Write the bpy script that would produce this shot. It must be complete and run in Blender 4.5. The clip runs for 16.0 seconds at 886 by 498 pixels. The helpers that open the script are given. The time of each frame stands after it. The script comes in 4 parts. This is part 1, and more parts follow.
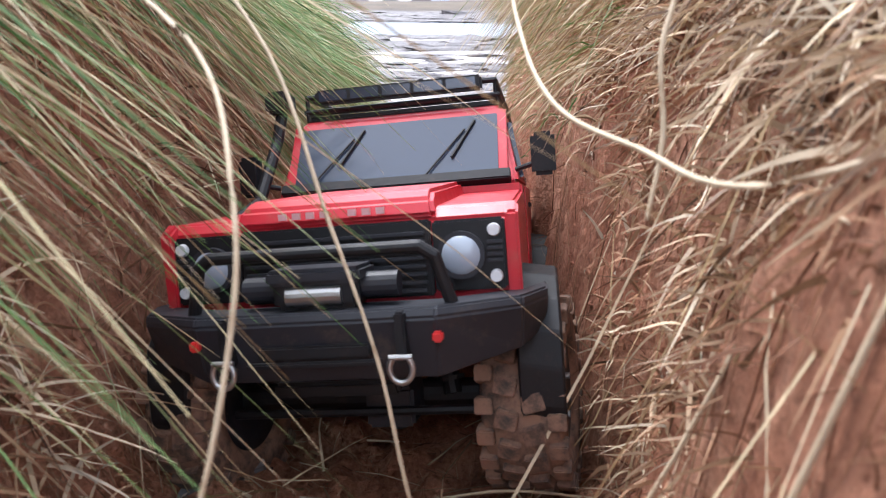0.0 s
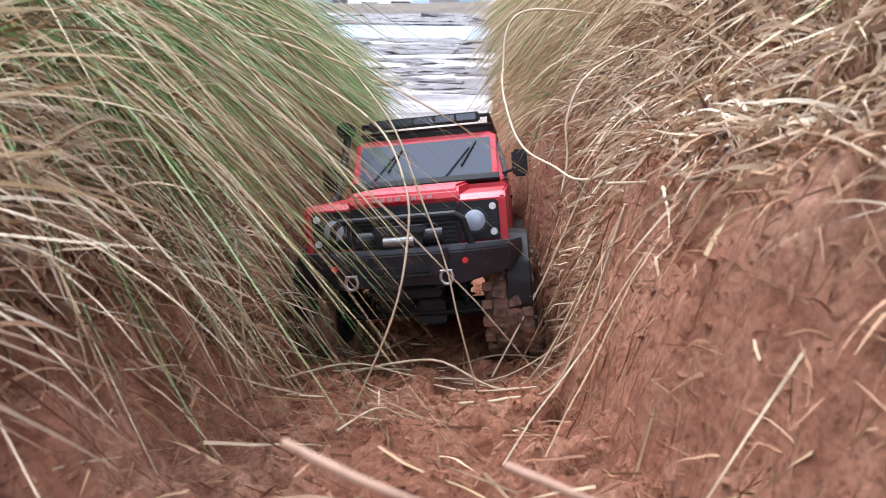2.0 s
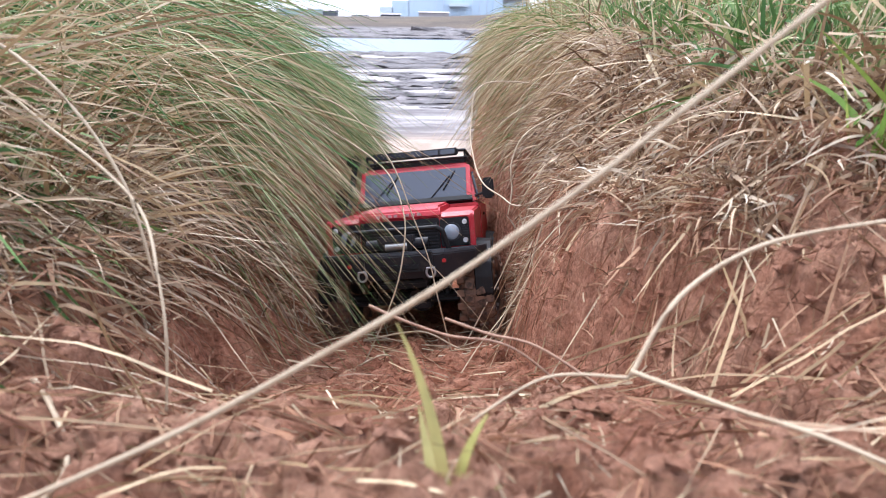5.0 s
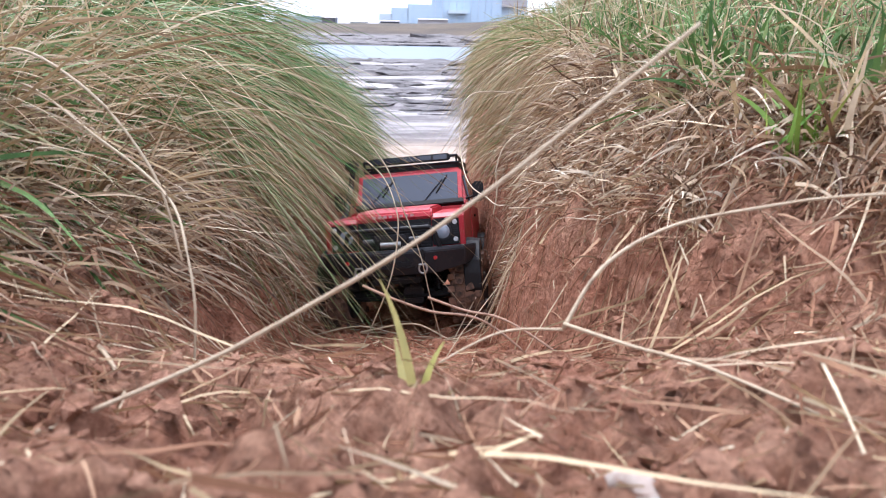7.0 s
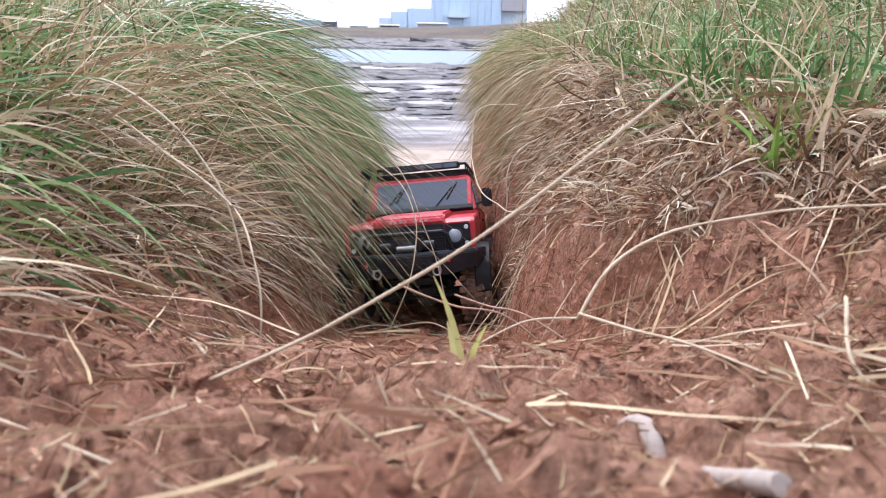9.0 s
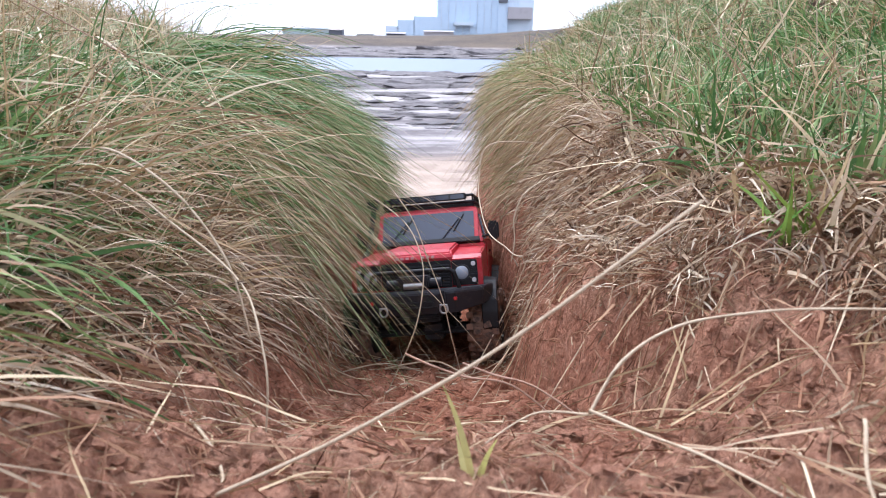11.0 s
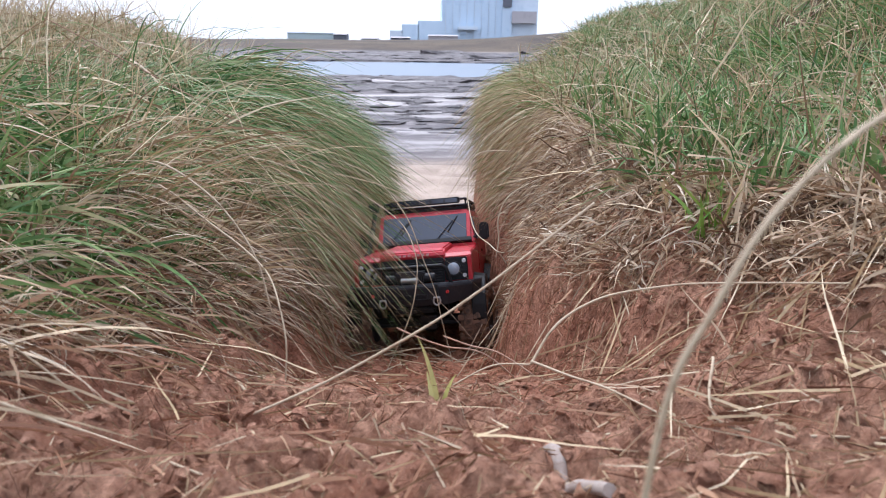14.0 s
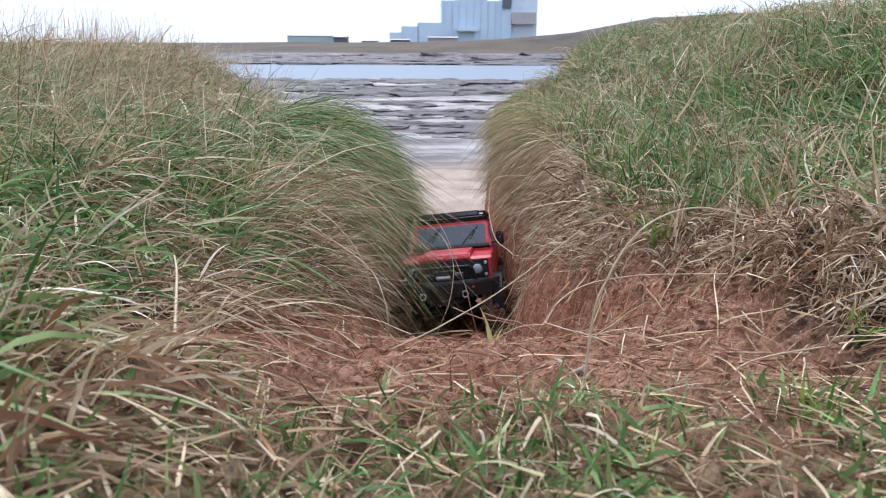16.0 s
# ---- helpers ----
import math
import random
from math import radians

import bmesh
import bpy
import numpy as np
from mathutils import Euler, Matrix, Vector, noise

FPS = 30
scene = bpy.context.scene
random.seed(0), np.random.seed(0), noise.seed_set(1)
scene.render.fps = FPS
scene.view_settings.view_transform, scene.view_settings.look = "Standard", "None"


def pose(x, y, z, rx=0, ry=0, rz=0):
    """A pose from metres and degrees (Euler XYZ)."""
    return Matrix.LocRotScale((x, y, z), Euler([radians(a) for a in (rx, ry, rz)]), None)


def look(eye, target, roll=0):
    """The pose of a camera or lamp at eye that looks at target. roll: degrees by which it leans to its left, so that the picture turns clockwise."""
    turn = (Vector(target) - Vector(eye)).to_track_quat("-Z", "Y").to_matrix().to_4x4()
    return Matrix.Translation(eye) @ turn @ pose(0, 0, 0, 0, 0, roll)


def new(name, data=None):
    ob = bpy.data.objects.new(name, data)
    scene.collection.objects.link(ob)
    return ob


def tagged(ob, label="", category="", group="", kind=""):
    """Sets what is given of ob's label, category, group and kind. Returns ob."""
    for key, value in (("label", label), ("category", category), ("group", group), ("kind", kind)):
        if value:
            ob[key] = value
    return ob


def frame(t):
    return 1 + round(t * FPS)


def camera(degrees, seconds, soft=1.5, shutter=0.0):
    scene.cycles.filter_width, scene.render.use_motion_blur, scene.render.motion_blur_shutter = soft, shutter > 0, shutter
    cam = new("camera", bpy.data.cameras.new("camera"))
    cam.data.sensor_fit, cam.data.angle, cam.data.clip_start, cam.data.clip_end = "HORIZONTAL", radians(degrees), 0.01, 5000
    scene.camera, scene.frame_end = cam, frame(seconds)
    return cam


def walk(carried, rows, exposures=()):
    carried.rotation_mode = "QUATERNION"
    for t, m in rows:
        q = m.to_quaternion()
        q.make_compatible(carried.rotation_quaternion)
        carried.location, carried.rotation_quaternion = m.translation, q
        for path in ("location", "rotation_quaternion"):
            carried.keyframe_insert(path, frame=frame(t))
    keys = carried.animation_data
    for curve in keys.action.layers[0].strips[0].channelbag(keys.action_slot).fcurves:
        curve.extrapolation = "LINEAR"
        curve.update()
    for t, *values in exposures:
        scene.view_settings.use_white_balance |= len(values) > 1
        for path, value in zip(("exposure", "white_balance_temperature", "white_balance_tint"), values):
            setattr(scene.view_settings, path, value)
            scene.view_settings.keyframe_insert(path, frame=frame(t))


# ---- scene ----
cam = camera(67.6, 16.0, soft=0.95)
PATH = [
    (0, (0.212, 0.184, 0.234), (0.218, 2.062, -0.455), 0.6),
    (0.5, (0.214, 0.089, 0.278), (0.238, 1.966, -0.413), 0.6),
    (1, (0.191, 0.003, 0.289), (0.232, 1.881, -0.397), 0.6),
    (1.5, (0.189, -0.036, 0.288), (0.241, 1.842, -0.397), 0.5),
    (2, (0.173, -0.095, 0.302), (0.234, 1.784, -0.381), 0.6),
    (2.5, (0.157, -0.16, 0.308), (0.218, 1.72, -0.37), 0.6),
    (3, (0.135, -0.205, 0.321), (0.208, 1.677, -0.352), 0.8),
    (3.5, (0.124, -0.244, 0.343), (0.212, 1.632, -0.347), 1.1),
    (4, (0.146, -0.29, 0.346), (0.233, 1.595, -0.318), 1.0),
    (4.5, (0.164, -0.308, 0.363), (0.255, 1.58, -0.289), 1.0),
    (7, (0.178, -0.382, 0.382), (0.275, 1.514, -0.249), 1.1),
    (7.5, (0.173, -0.394, 0.381), (0.273, 1.503, -0.244), 1.1),
    (8, (0.162, -0.391, 0.386), (0.261, 1.506, -0.239), 1.0),
    (8.5, (0.159, -0.413, 0.383), (0.261, 1.486, -0.238), 1.1),
    (9, (0.157, -0.437, 0.4), (0.254, 1.462, -0.221), 1.0),
    (9.5, (0.154, -0.402, 0.43), (0.243, 1.496, -0.194), 0.8),
    (12, (0.161, -0.449, 0.451), (0.235, 1.461, -0.137), 1.0),
    (12.5, (0.182, -0.468, 0.464), (0.253, 1.442, -0.125), 0.9),
    (13, (0.175, -0.488, 0.467), (0.243, 1.423, -0.121), 0.8),
    (13.5, (0.175, -0.509, 0.464), (0.243, 1.401, -0.125), 0.9),
    (14, (0.169, -0.526, 0.465), (0.235, 1.384, -0.125), 0.8),
    (14.5, (0.173, -0.572, 0.47), (0.239, 1.338, -0.119), 0.8),
    (15, (0.143, -0.663, 0.483), (0.208, 1.247, -0.107), 0.5),
    (15.5, (0.111, -0.735, 0.497), (0.17, 1.176, -0.091), 0.4),
    (16, (0.108, -0.8, 0.556), (0.17, 1.111, -0.03), 0.3),
]
walk(cam, [(t, look(eye, target, roll)) for t, eye, target, roll in PATH], exposures=[(0, 1.48, 5900, 12), (3.5, 1.18, 5750, 14), (9, 0.92, 5750, 16), (12.5, 0.7, 5700, 16), (16, 0.37, 5700, 13)])

cam.data.dof.use_dof, cam.data.dof.focus_distance, cam.data.dof.aperture_fstop = True, 0.75, 18.0

# ---- light: a bright overcast sky, the sun a wide soft glow behind cloud ----
SUN_UP, SUN_TURN = 58.0, -35.0
world = bpy.data.worlds.new("overcast_sky")
scene.world = world
world.use_nodes = True
wn, wl = world.node_tree.nodes, world.node_tree.links
sky = wn.new("ShaderNodeTexSky")
sky.sky_type, sky.sun_disc = "NISHITA", False
sky.sun_elevation, sky.sun_rotation = radians(SUN_UP), radians(SUN_TURN)
sky.air_density, sky.dust_density = 1.0, 4.0
cloud = wn.new("ShaderNodeMix")
cloud.data_type = "RGBA"
cloud.inputs[0].default_value = 0.8
cloud.inputs[7].default_value = (8.6, 9.0, 9.6, 1)
wl.new(sky.outputs[0], cloud.inputs[6])
wl.new(cloud.outputs[2], wn["Background"].inputs[0])
wn["Background"].inputs[1].default_value = 0.125
sun = new("sun", bpy.data.lights.new("sun", "SUN"))
sun.data.energy, sun.data.angle, sun.data.color = 2.3, radians(38), (1.0, 0.96, 0.9)
a, e = radians(SUN_TURN), radians(SUN_UP)
sun.matrix_world = look((0, 0, 5), Vector((0, 0, 5)) - Vector((math.sin(a) * math.cos(e), math.cos(a) * math.cos(e), math.sin(e))))


# ---- materials ----
def material(name, rough=0.8, metal=0.0, spec=0.5):
    m = bpy.data.materials.new(name)
    m.use_nodes = True
    b = m.node_tree.nodes["Principled BSDF"]
    b.inputs["Roughness"].default_value = rough
    b.inputs["Metallic"].default_value = metal
    b.inputs["Specular IOR Level"].default_value = spec
    return m, m.node_tree.nodes, m.node_tree.links, b


def noise_tex(nodes, links, scale, detail=6.0, rough=0.6, stretch=None):
    co = nodes.new("ShaderNodeTexCoord")
    n = nodes.new("ShaderNodeTexNoise")
    n.inputs["Scale"].default_value, n.inputs["Detail"].default_value, n.inputs["Roughness"].default_value = scale, detail, rough
    if stretch:
        mp = nodes.new("ShaderNodeMapping")
        mp.inputs["Scale"].default_value = stretch
        links.new(co.outputs["Object"], mp.inputs["Vector"])
        links.new(mp.outputs[0], n.inputs["Vector"])
    else:
        links.new(co.outputs["Object"], n.inputs["Vector"])
    return n.outputs["Fac"]


def ramp(nodes, links, fac, stops):
    r = nodes.new("ShaderNodeValToRGB")
    el = r.color_ramp.elements
    while len(el) < len(stops):
        el.new(0.5)
    for k, (p, c) in zip(el, stops):
        k.position, k.color = p, (*c, 1)
    links.new(fac, r.inputs[0])
    return r.outputs[0]


def mix(nodes, links, fac, a, b, mode="MIX"):
    x = nodes.new("ShaderNodeMix")
    x.data_type, x.blend_type = "RGBA", mode
    for sock, v in ((x.inputs[0], fac), (x.inputs[6], a), (x.inputs[7], b)):
        if isinstance(v, (int, float)):
            sock.default_value = v
        elif isinstance(v, tuple):
            sock.default_value = (*v, 1)
        else:
            links.new(v, sock)
    return x.outputs[2]


def bump(nodes, links, b, fac, strength, dist):
    n = nodes.new("ShaderNodeBump")
    n.inputs["Strength"].default_value, n.inputs["Distance"].default_value = strength, dist
    links.new(fac, n.inputs["Height"])
    links.new(n.outputs[0], b.inputs["Normal"])


def step_of(nodes, links, fac, lo, hi):
    r = nodes.new("ShaderNodeMapRange")
    r.interpolation_type = "SMOOTHSTEP"
    r.inputs["From Min"].default_value, r.inputs["From Max"].default_value = lo, hi
    links.new(fac, r.inputs["Value"])
    return r.outputs[0]


def ground_material():
    m, n, l, b = material("earth_sand_and_rock", 0.9, 0, 0.3)
    soil = ramp(n, l, noise_tex(n, l, 28, 10, 0.7), [(0.25, (0.16, 0.058, 0.032)), (0.5, (0.4, 0.165, 0.096)), (0.75, (0.56, 0.29, 0.19))])
    dry = ramp(n, l, noise_tex(n, l, 90, 6, 0.7), [(0.35, (0.36, 0.165, 0.1)), (0.65, (0.68, 0.385, 0.255))])
    co = n.new("ShaderNodeTexCoord")
    sep = n.new("ShaderNodeSeparateXYZ")
    l.new(co.outputs["Object"], sep.inputs[0])
    # the trodden top has dried pale, the floor of the gully is damp
    damp = n.new("ShaderNodeMath")
    damp.operation = "MULTIPLY_ADD"
    l.new(step_of(n, l, sep.outputs["Z"], 0.0, 0.34), damp.inputs[0])
    damp.inputs[1].default_value = 0.22
    l.new(noise_tex(n, l, 9, 5), damp.inputs[2])
    soil = mix(n, l, step_of(n, l, damp.outputs[0], 0.48, 0.78), soil, dry)
    grit = ramp(n, l, noise_tex(n, l, 260, 5, 0.75), [(0.3, (0.35, 0.3, 0.28)), (0.47, (0.95, 0.93, 0.9)), (0.6, (1.1, 1.12, 1.12)), (0.72, (1.7, 1.75, 1.75))])
    soil = mix(n, l, 0.85, soil, grit, "MULTIPLY")
    mat_of_litter = ramp(n, l, noise_tex(n, l, 110, 6, 0.75), [(0.3, (0.09, 0.055, 0.03)), (0.48, (0.3, 0.2, 0.11)), (0.6, (0.48, 0.37, 0.22)), (0.72, (0.16, 0.19, 0.08))])
    soil = mix(n, l, step_of(n, l, sep.outputs["Y"], -0.38, -0.6), soil, mat_of_litter)
    # dark humus under the bank grass, its colour deepened for shade between the blades
    shaded_humus = ramp(n, l, noise_tex(n, l, 120, 6, 0.75), [(0.3, (0.03, 0.018, 0.01)), (0.5, (0.1, 0.06, 0.035)), (0.7, (0.26, 0.17, 0.1))])
    soil = mix(n, l, step_of(n, l, sep.outputs["X"], 0.4, 0.48), soil, shaded_humus)
    soil = mix(n, l, step_of(n, l, sep.outputs["X"], -0.1, -0.18), soil, shaded_humus)
    sand = ramp(n, l, noise_tex(n, l, 3, 6, 0.6), [(0.3, (0.36, 0.28, 0.22)), (0.7, (0.54, 0.43, 0.35))])
    wrack = step_of(n, l, noise_tex(n, l, 1.1, 8, 0.7, (0.3, 1.6, 1.0)), 0.53, 0.62)
    sand = mix(n, l, wrack, sand, (0.17, 0.13, 0.11))
    shelf = ramp(n, l, noise_tex(n, l, 0.6, 12, 0.72, (0.2, 1.0, 1.0)), [(0.38, (0.09, 0.08, 0.082)), (0.48, (0.2, 0.18, 0.18)), (0.54, (0.4, 0.37, 0.36)), (0.68, (0.58, 0.54, 0.52))])
    turf = ramp(n, l, noise_tex(n, l, 0.06, 8, 0.7), [(0.35, (0.055, 0.045, 0.038)), (0.65, (0.13, 0.098, 0.068))])
    low = step_of(n, l, sep.outputs["Z"], -0.12, -0.45)
    col = mix(n, l, low, soil, mix(n, l, step_of(n, l, sep.outputs["Y"], 1.3, 2.2), soil, sand))
    col = mix(n, l, step_of(n, l, sep.outputs["Y"], 7.5, 11.0), col, shelf)
    col = mix(n, l, step_of(n, l, sep.outputs["Z"], -0.9, -0.2), col, mix(n, l, step_of(n, l, sep.outputs["Y"], 2.0, 4.0), col, turf))
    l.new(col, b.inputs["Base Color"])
    vo = n.new("ShaderNodeTexVoronoi")
    vo.inputs["Scale"].default_value = 75
    wob = n.new("ShaderNodeVectorMath")
    wob.operation = "MULTIPLY_ADD"
    nz = n.new("ShaderNodeTexNoise")
    nz.inputs["Scale"].default_value = 60
    l.new(co.outputs["Object"], nz.inputs["Vector"])
    l.new(nz.outputs["Color"], wob.inputs[0])
    wob.inputs[1].default_value = (0.02, 0.02, 0.02)
    l.new(co.outputs["Object"], wob.inputs[2])
    l.new(wob.outputs[0], vo.inputs["Vector"])
    hgt = n.new("ShaderNodeMath")
    hgt.operation = "MULTIPLY_ADD"
    l.new(vo.outputs["Distance"], hgt.inputs[0])
    hgt.inputs[1].default_value = -0.9
    l.new(noise_tex(n, l, 190, 8, 0.75), hgt.inputs[2])
    bump(n, l, b, hgt.outputs[0], 1.0, 0.008)
    return m


def blade_material(name, stops, rough=0.55, tip=None):
    """Grass: one colour per blade, mottled along its length, and some light let through."""
    m, n, l, b = material(name, rough, 0, 0.35)
    g = n.new("ShaderNodeNewGeometry")
    col = ramp(n, l, g.outputs["Random Per Island"], stops)
    col = mix(n, l, 0.5, col, mix(n, l, 1.0, col, ramp(n, l, noise_tex(n, l, 60, 4), [(0.3, (0.35, 0.3, 0.28)), (0.7, (1.3, 1.25, 1.15))]), "MULTIPLY"))
    l.new(col, b.inputs["Base Color"])
    t = n.new("ShaderNodeBsdfTranslucent")
    l.new(col, t.inputs[0])
    add = n.new("ShaderNodeMixShader")
    add.inputs[0].default_value = 0.13
    l.new(b.outputs[0], add.inputs[1])
    l.new(t.outputs[0], add.inputs[2])
    l.new(add.outputs[0], n["Material Output"].inputs[0])
    return m


def plain(name, colour, rough, metal=0.0, spec=0.5, grime=0.0, scale=60.0, dirt=(0.2, 0.09, 0.05), relief=0.0):
    m, n, l, b = material(name, rough, metal, spec)
    col = mix(n, l, step_of(n, l, noise_tex(n, l, scale, 8, 0.7), 0.62 - 0.3 * grime, 0.9 - 0.3 * grime), colour, dirt) if grime else None
    if grime:
        l.new(col, b.inputs["Base Color"])
        rr = n.new("ShaderNodeMapRange")
        rr.inputs["To Min"].default_value, rr.inputs["To Max"].default_value = max(0.05, rough - 0.12), min(1, rough + 0.15)
        l.new(noise_tex(n, l, scale * 2, 4), rr.inputs["Value"])
        l.new(rr.outputs[0], b.inputs["Roughness"])
    else:
        b.inputs["Base Color"].default_value = (*colour, 1)
    if relief:
        bump(n, l, b, noise_tex(n, l, scale * 4, 5), 0.5, relief)
    return m


STRAW = [(0.0, (0.2, 0.12, 0.06)), (0.25, (0.4, 0.28, 0.15)), (0.5, (0.58, 0.45, 0.27)), (0.8, (0.74, 0.63, 0.45)), (1.0, (0.26, 0.15, 0.08))]
MIXED = [(0.0, (0.06, 0.14, 0.035)), (0.3, (0.15, 0.26, 0.075)), (0.5, (0.34, 0.36, 0.15)), (0.75, (0.68, 0.58, 0.36)), (1.0, (0.22, 0.15, 0.07))]
GREEN = [(0.0, (0.035, 0.095, 0.025)), (0.3, (0.1, 0.21, 0.065)), (0.6, (0.22, 0.34, 0.13)), (0.85, (0.42, 0.48, 0.26)), (1.0, (0.72, 0.64, 0.44))]
EARTH = ground_material()
straw_mat, mixed_mat, green_mat = blade_material("dry_straw", STRAW), blade_material("fading_grass", MIXED), blade_material("green_grass", GREEN)
root_mat = blade_material("dead_roots", [(0.0, (0.14, 0.06, 0.033)), (0.5, (0.32, 0.165, 0.095)), (1.0, (0.5, 0.32, 0.2))], 0.8)
thatch_mat = blade_material("dead_thatch", [(0.0, (0.1, 0.055, 0.03)), (0.22, (0.27, 0.165, 0.095)), (0.5, (0.48, 0.345, 0.225)), (0.75, (0.66, 0.53, 0.37)), (0.94, (0.76, 0.68, 0.54)), (1.0, (0.3, 0.19, 0.11))])
lush_mat = blade_material("lush_grass", [(0.0, (0.06, 0.14, 0.035)), (0.5, (0.15, 0.27, 0.08)), (0.85, (0.3, 0.38, 0.15)), (1.0, (0.55, 0.48, 0.28))])

shoot_mat = blade_material("pale_shoot", [(0.0, (0.6, 0.52, 0.26)), (1.0, (0.5, 0.5, 0.16))])
fresh_mat = blade_material("fresh_grass", [(0.0, (0.1, 0.24, 0.03)), (0.6, (0.2, 0.34, 0.06)), (1.0, (0.36, 0.42, 0.1))])


# ---- mesh helpers ----
rng = np.random.default_rng(7)
LATTICE = rng.random((256, 256))


def value_noise(x, y, scale, seed=0):
    x, y = np.asarray(x) / scale + seed * 17.3, np.asarray(y) / scale + seed * 9.7
    i, j = np.floor(x).astype(int), np.floor(y).astype(int)
    u, v = x - i, y - j
    u, v = u * u * (3 - 2 * u), v * v * (3 - 2 * v)
    at = lambda p, q: LATTICE[p % 256, q % 256]
    return (at(i, j) * (1 - u) + at(i + 1, j) * u) * (1 - v) + (at(i, j + 1) * (1 - u) + at(i + 1, j + 1) * u) * v - 0.5


def smooth(lo, hi, v):
    s = np.clip((np.asarray(v) - lo) / (hi - lo), 0, 1)
    return s * s * (3 - 2 * s)


def sheet(name, verts, quads, mat, shade=True):
    me = bpy.data.meshes.new(name)
    verts, quads = np.asarray(verts, np.float32), np.asarray(quads, np.int32)
    me.vertices.add(len(verts))
    me.vertices.foreach_set("co", verts.ravel())
    k = quads.shape[1]
    me.loops.add(quads.size)
    me.loops.foreach_set("vertex_index", quads.ravel())
    me.polygons.add(len(quads))
    me.polygons.foreach_set("loop_start", np.arange(0, quads.size, k, dtype=np.int32))
    me.update(calc_edges=True)
    me.polygons.foreach_set("use_smooth", np.full(len(quads), shade))
    me.materials.append(mat)
    return new(name, me)


# ---- the ground: a gully cut through a grassy bank, down to a beach, water and a far shore ----
FLOOR_Y = [-40, -2, -0.84, -0.5, -0.315, -0.177, -0.08, 0, 0.2, 0.43, 0.62, 0.82, 1.2, 1.6, 2.0, 3.0, 5, 10, 35, 43, 76, 84, 110, 160, 420, 3000]
FLOOR_Z = [0.6, 0.52, 0.43, 0.358, 0.303, 0.26, 0.212, 0.165, 0.08, -0.015, -0.07, -0.122, -0.23, -0.37, -0.56, -0.85, -1.05, -1.2, -1.32, -1.7, -1.7, -1.2, -0.4, 0.2, 1.0, 2.0]


def left_edge(y):
    return np.interp(y, [-0.5, -0.1, 0.1, 0.3, 0.9, 1.6, 2.4], [0.06, 0.085, 0.075, 0.05, 0.05, 0.075, -0.2]) + 0.03 * value_noise(y, 0 * y, 0.16, 3)


def right_edge(y):
    return np.interp(y, [-0.5, -0.3, -0.1, 0.0, 0.1, 0.3, 0.42, 0.7, 1.0, 1.6, 2.4], [0.4, 0.37, 0.315, 0.285, 0.272, 0.272, 0.298, 0.3, 0.3, 0.315, 0.7]) + 0.022 * value_noise(y, 0 * y, 0.13, 5)


def thatch_edge(y):
    """Where the bare trodden earth ends and the thatch of the landward bank begins."""
    return np.interp(y, [-0.4, -0.2, -0.1, -0.03, 0, 0.02, 0.05, 0.18, 0.4, 0.7, 1.6, 2.4], [0.5, 0.45, 0.42, 0.39, 0.363, 0.34, 0.32, 0.31, 0.31, 0.33, 0.345, 0.73])


